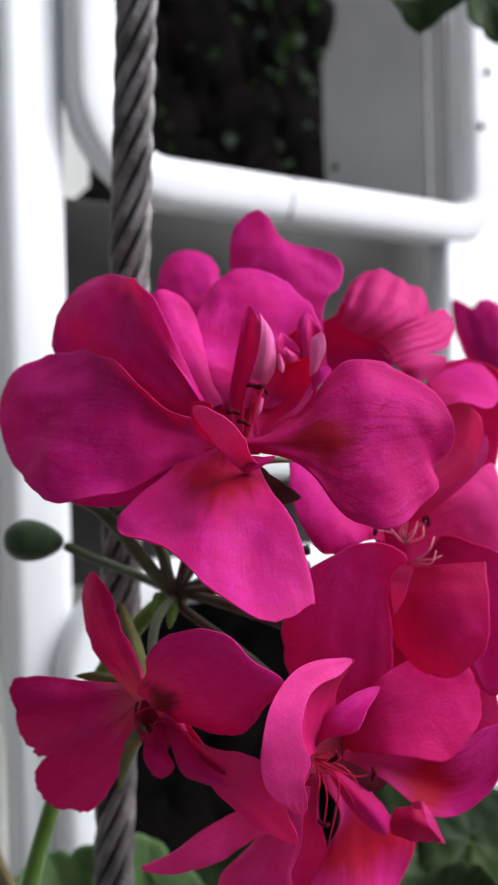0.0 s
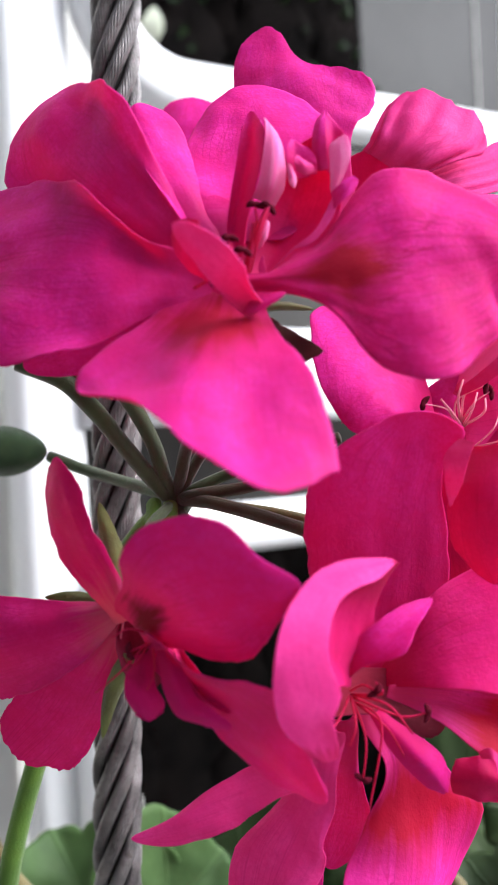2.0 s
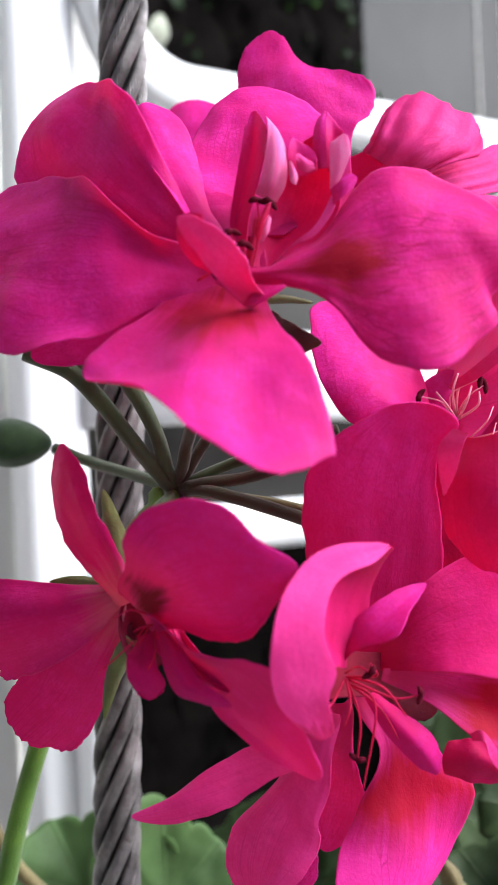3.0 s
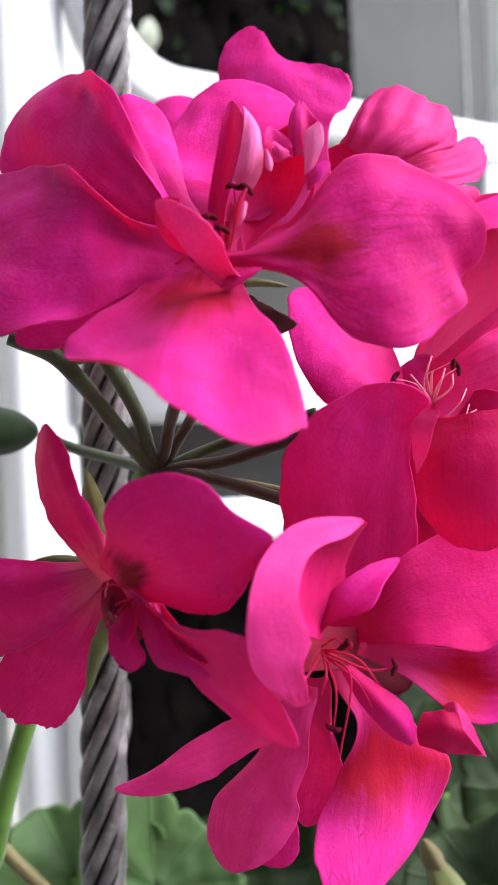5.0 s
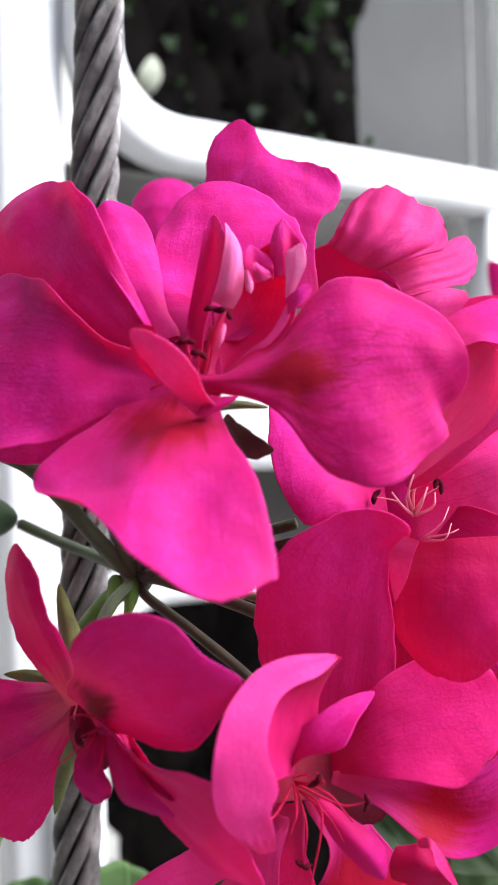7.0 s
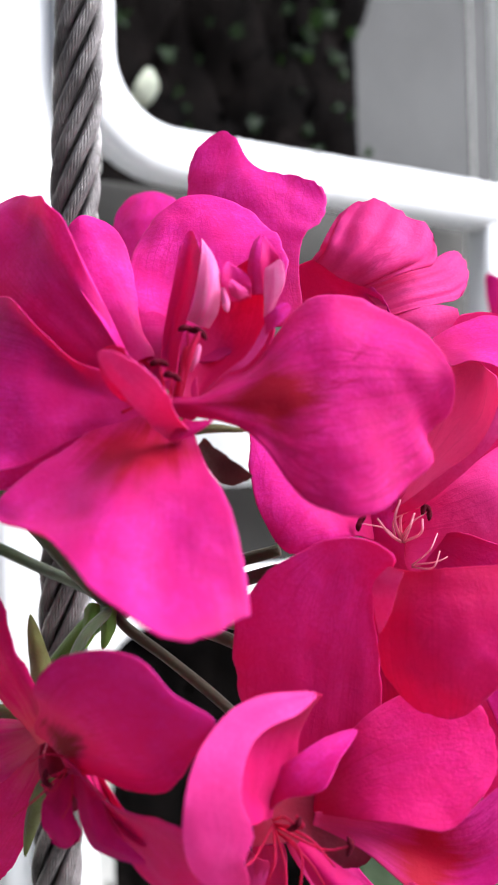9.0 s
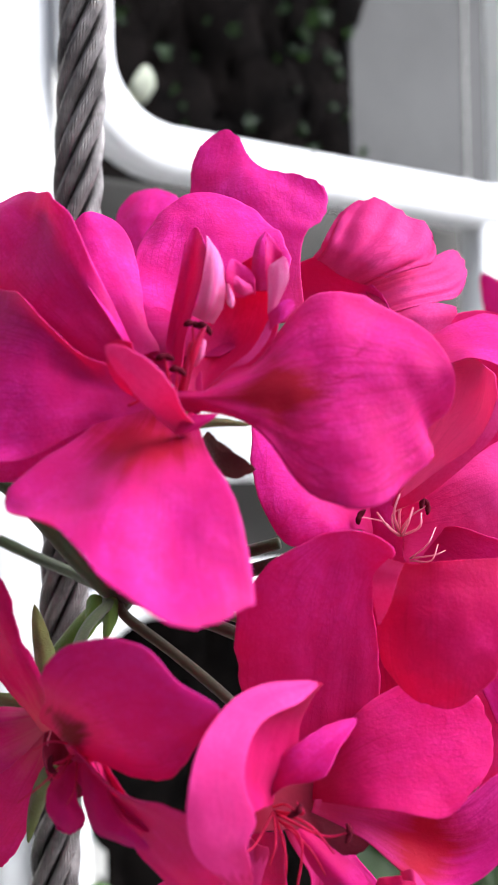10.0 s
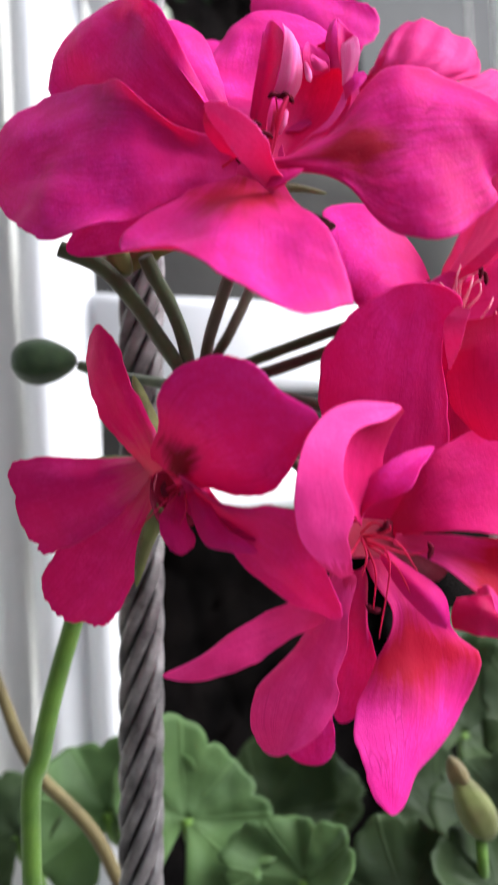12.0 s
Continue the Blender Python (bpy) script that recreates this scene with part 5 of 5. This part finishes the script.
cage(side, [[(-11.25, 103.0, -23.53), (-11.15, 103.0, -24.2), (-11.28, 103.0, -24.87)],
           [(-16.3, 105.0, -23.75), (-15.29, 103.6, -25.37), (-14.65, 105.0, -28.35)],
           [(-21.32, 106.0, -23.17), (-20.15, 104.2, -26.41), (-18.92, 107.0, -31.0)],
           [(-25.98, 107.2, -23.21), (-24.55, 105.6, -27.13), (-23.92, 109.5, -33.39)]], 11, 0.6, rag=1.6, blunt=0.5)
cage(side, [[(-11.36, 103.8, -24.61), (-11.43, 103.8, -25.4), (-11.65, 103.6, -26.13)],
           [(-15.84, 105.6, -27.0), (-14.34, 106.0, -29.09), (-12.89, 108.0, -31.32)],
           [(-20.84, 108.6, -30.95), (-18.34, 109.0, -34.32), (-15.77, 111.0, -36.95)],
           [(-24.64, 111.0, -35.05), (-22.54, 111.6, -38.19), (-18.46, 113.0, -40.37)]], 11, 0.6, rag=2.0, blunt=0.4)
cage(side, [[(-11.61, 103.6, -24.83), (-10.41, 103.8, -24.44), (-8.62, 103.0, -24.79)],
           [(-12.14, 104.0, -26.72), (-10.45, 105.0, -27.2), (-7.32, 103.0, -26.59)],
           [(-11.91, 103.8, -28.79), (-10.21, 104.4, -29.28), (-7.12, 102.6, -28.46)],
           [(-10.88, 102.4, -30.11), (-9.83, 102.6, -30.46), (-8.1, 101.6, -30.07)]], 14, 0.6)
cage(side, [[(-9.99, 100.6, -27.32), (-9.43, 100.5, -27.15), (-8.82, 100.6, -27.28)],
           [(-10.78, 99.6, -28.91), (-9.52, 99.0, -29.02), (-8.45, 99.4, -29.14)],
           [(-10.47, 99.4, -30.83), (-9.13, 98.8, -30.58), (-7.81, 99.4, -30.75)],
           [(-9.71, 99.8, -32.12), (-8.96, 99.6, -31.98), (-8.36, 99.8, -31.77)]], 1, 1.2)
cage(side, [[(-8.41, 100.4, -26.82), (-7.92, 100.2, -26.63), (-7.5, 100.4, -26.5)],
           [(-7.92, 98.8, -29.14), (-7.01, 98.1, -28.54), (-6.38, 98.8, -27.98)],
           [(-7.02, 98.0, -31.11), (-6.05, 97.2, -30.38), (-5.37, 97.8, -29.75)],
           [(-4.77, 97.0, -31.67), (-4.42, 96.4, -31.06), (-3.99, 96.6, -30.52)],
           [(-3.03, 96.4, -32.12), (-2.73, 96.2, -31.74), (-2.55, 96.2, -31.33)]], 7, 0.9)
cage(side, [[(-7.53, 100.6, -26.44), (-7.17, 100.6, -26.45), (-6.75, 100.8, -26.67)],
           [(-6.38, 99.4, -28.29), (-5.93, 100.0, -28.54), (-5.19, 99.0, -28.32)],
           [(-5.0, 98.2, -30.01), (-4.38, 99.0, -30.01), (-3.66, 98.0, -29.68)],
           [(-3.21, 97.0, -31.22), (-2.87, 97.2, -30.93), (-2.58, 97.0, -30.56)]], 1, 0.8)
petal(side, (-10.5, 102.0, -24.8), (-13.7, 101.0, -19.2), (-15.6, 102.0, -12.3),
      [(-13.5, 103.0, -23.5), (-15.8, 103.2, -20.4), (-17.3, 103.6, -16.2), (-16.8, 103.6, -13.8)],
      [(-11.0, 101.0, -22.4), (-12.4, 100.4, -18.1), (-13.6, 100.8, -14.5)], 11, 0.35, jagged=2.2)
petal(side, (-10.0, 101.0, -25.3), (-4.7, 95.0, -22.4), (2.5, 93.5, -21.4),
      [(-10.2, 97.0, -21.2), (-9.2, 94.0, -18.3), (-6.3, 92.5, -16.5), (-3.0, 92.5, -17.0), (-0.1, 93.0, -19.3)],
      [(-7.0, 99.0, -26.6), (-3.8, 98.0, -27.2), (-1.5, 97.0, -26.9), (0.7, 95.5, -24.6)], 13, 0.25)
petal(side, (-8.8, 101.0, -26.4), (-2.1, 97.0, -31.7), (3.3, 96.0, -37.3),
      [(-5.5, 96.5, -27.9), (0.3, 93.5, -28.5), (2.2, 94.0, -32.0)],
      [(-6.8, 99.5, -30.1), (-3.7, 99.0, -33.4), (0.3, 97.5, -36.1)], 0, 0.20)
sepal(side, (-11.2, 103.5, -23.3), (-12.4, 106.0, -20.3), (-13.7, 108.5, -16.4), 1.7)
sepal(side, (-11.89, 104.6, -24.94), (-15.73, 107.5, -24.14), (-18.74, 108.6, -23.89), 1.3)
sepal(side, (-11.2, 104.0, -28.2), (-13.1, 106.0, -31.5), (-14.2, 107.0, -35.3), 1.2)
stamen(side, (-9.0, 101.0, -25.8), (-10.2, 99.0, -25.0), (-11.5, 99.0, -25.6), 0, 0.12)
stamen(side, (-9.1, 101.0, -26.3), (-10.8, 99.5, -28.0), (-13.3, 101.0, -30.1), 0, 0.12)
stamen(side, (-9.1, 101.0, -26.5), (-9.8, 99.0, -27.6), (-10.7, 99.0, -27.1), 0, 0.12)
stamen(side, (-8.8, 101.0, -26.5), (-8.4, 98.5, -28.1), (-9.0, 98.5, -29.4), 0, 0.12)
stamen(side, (-8.8, 101.0, -26.5), (-9.2, 98.5, -26.2), (-10.2, 98.5, -26.6), 1, 0.12)

# ---------------------------------------------------------------- leaves
geranium_leaf((-17.0, 158.0, -73.4), (0.25, -0.85, 0.4), (0.35, 0.3, 1), 12.4, "grey-green scalloped geranium leaf behind the wire rope", LEAF,
              [(-15.5, 167.0, -108.4), (-16.2, 146.3, -LIFT)])
geranium_leaf((-29.4, 165.0, -74.6), (0.2, -0.9, 0.3), (-0.1, 0.3, 1), 12.2, "grey-green scalloped geranium leaf behind the wire rope", LEAF,
              [(-27.5, 174.0, -109.6), (-23.6, 152.2, -LIFT)])
geranium_leaf((-7.2, 180.0, -81.3), (0.3, -0.8, 0.5), (0.2, 0.3, 1), 12.6, "geranium leaf in the lower bed, its dull green holding the shade", LEAF_SHADED,
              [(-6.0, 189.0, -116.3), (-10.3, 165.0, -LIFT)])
geranium_leaf((-1.1, 150.0, -79.2), (-0.5, -0.75, 0.4), (-0.3, 0.2, 1), 9.2, "light green geranium leaf with scalloped rim", LEAF,
              [(-0.0, 159.0, -114.2), (-6.6, 139.5, -LIFT)])
geranium_leaf((-0.9, 185.0, -80.5), (-0.2, -0.8, 0.6), (-0.1, 0.3, 1), 10.6, "geranium leaf in the lower bed, its dark green holding the shade", LEAF_SHADED,
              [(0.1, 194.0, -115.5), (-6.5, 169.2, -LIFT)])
geranium_leaf((-43.6, 168.0, -78.4), (-0.3, -0.7, 0.7), (-0.5, 0.3, 1), 10.8, "geranium leaf beside the stalk, its dark green holding the shade", LEAF_SHADED,
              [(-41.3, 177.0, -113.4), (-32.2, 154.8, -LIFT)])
geranium_leaf((24.2, 178.0, -68.6), (0.35, -0.7, 0.6), (0.6, 0.3, 0.8), 13.3, "geranium leaf under the blooms, its dark green holding the shade", LEAF_SHADED,
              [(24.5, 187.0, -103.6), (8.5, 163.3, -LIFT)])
geranium_leaf((17.9, 160.0, -75.3), (0.1, -0.6, 0.8), (0.4, 0.3, 1), 9.5, "green geranium leaf under the blooms", LEAF_SHADED,
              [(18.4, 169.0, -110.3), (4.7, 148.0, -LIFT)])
geranium_leaf((25.4, 150.0, -70.6), (-0.3, -0.7, 0.6), (-0.3, 0.3, 1), 9.6, "geranium leaf under the blooms, its dark green holding the shade", LEAF_SHADED,
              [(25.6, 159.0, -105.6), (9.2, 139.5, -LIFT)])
geranium_leaf((31.8, 200.0, -63.9), (-0.2, -0.7, 0.7), (-0.3, 0.3, 1), 12.1, "geranium leaf under the blooms, its dark green holding the shade", LEAF_SHADED,
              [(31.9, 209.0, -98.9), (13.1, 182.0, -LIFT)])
geranium_leaf((33.6, 165.0, -63.9), (0.0, -0.7, 0.7), (0.5, 0.3, 1), 10.6, "geranium leaf under the blooms, its dark green holding the shade", LEAF_SHADED,
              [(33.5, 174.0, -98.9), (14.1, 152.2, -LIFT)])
geranium_leaf((11.4, 145.0, -80.3), (0.1, -0.6, 0.8), (0.1, 0.3, 1), 9.2, "green geranium leaf under the blooms", LEAF_SHADED,
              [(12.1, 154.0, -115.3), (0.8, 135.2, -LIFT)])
geranium_leaf((21.7, 140.0, -77.2), (0.2, -0.7, 0.7), (0.4, 0.3, 1), 8.8, "green geranium leaf under the blooms", LEAF_SHADED,
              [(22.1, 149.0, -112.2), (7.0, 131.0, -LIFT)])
geranium_leaf((32.5, 180.0, 77.2), (0.0, -0.85, 0.3), (-0.2, 0.2, -1), 7.8, "dark green geranium leaf hanging from above", LEAF_SHADED,
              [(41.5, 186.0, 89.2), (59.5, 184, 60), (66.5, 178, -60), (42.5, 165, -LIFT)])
geranium_leaf((43.2, 182.0, 76.8), (0.2, -0.85, 0.3), (0.1, 0.2, -1), 8.9, "dark green geranium leaf hanging from above", LEAF_SHADED,
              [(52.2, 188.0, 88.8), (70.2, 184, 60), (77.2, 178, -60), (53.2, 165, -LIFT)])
dry = thing("dry_stem", (-20, 150, -LIFT), "thin yellow-brown stem beside the green stalk", "stem")
stem(dry, "stalk", [(-44, 150, -40), (-39.8, 150, -52.9), (-35.8, 150, -63.3), (-26, 150, -76.9), (-20, 150, -110), (-20, 150, -LIFT)], 0.8, 1.1, STEM_DRY)
young = thing("flower_bud", (21.5, 146, -LIFT), "pale green bud with a pink tip among the leaves", "bud")
part("calyx", ellipsoid(mm((19.6, 140, -67)), (-0.45, 0.1, 1), 0.0085, 0.0042, 5, 0.08, 0.3), SEPAL, young)
part("petal_tip", ellipsoid(mm((17.9, 140.4, -63.0)), (-0.45, 0.1, 1), 0.0042, 0.0024, 3, 0.12, 0.3), STEM_DRY, young)
stem(young, "stalk", [(20.2, 140, -71), (21.5, 146, -110), (21.5, 146, -LIFT)], 0.7, 0.9, STEM)
pale = thing("pale_leaf", chair_at(46.3, 97.0, -56), "small pale yellowish leaf on the earth bank", "leaf")
petal(pale, chair_at(45.0, 92.0, -60), chair_at(46.0, 96.5, -56), chair_at(47.0, 102.0, -57), [chair_at(42.0, 96.0, -57)], [chair_at(49.5, 97.0, -57)], 0, 0.4, "blade", PALE_LEAF, 0.0005)
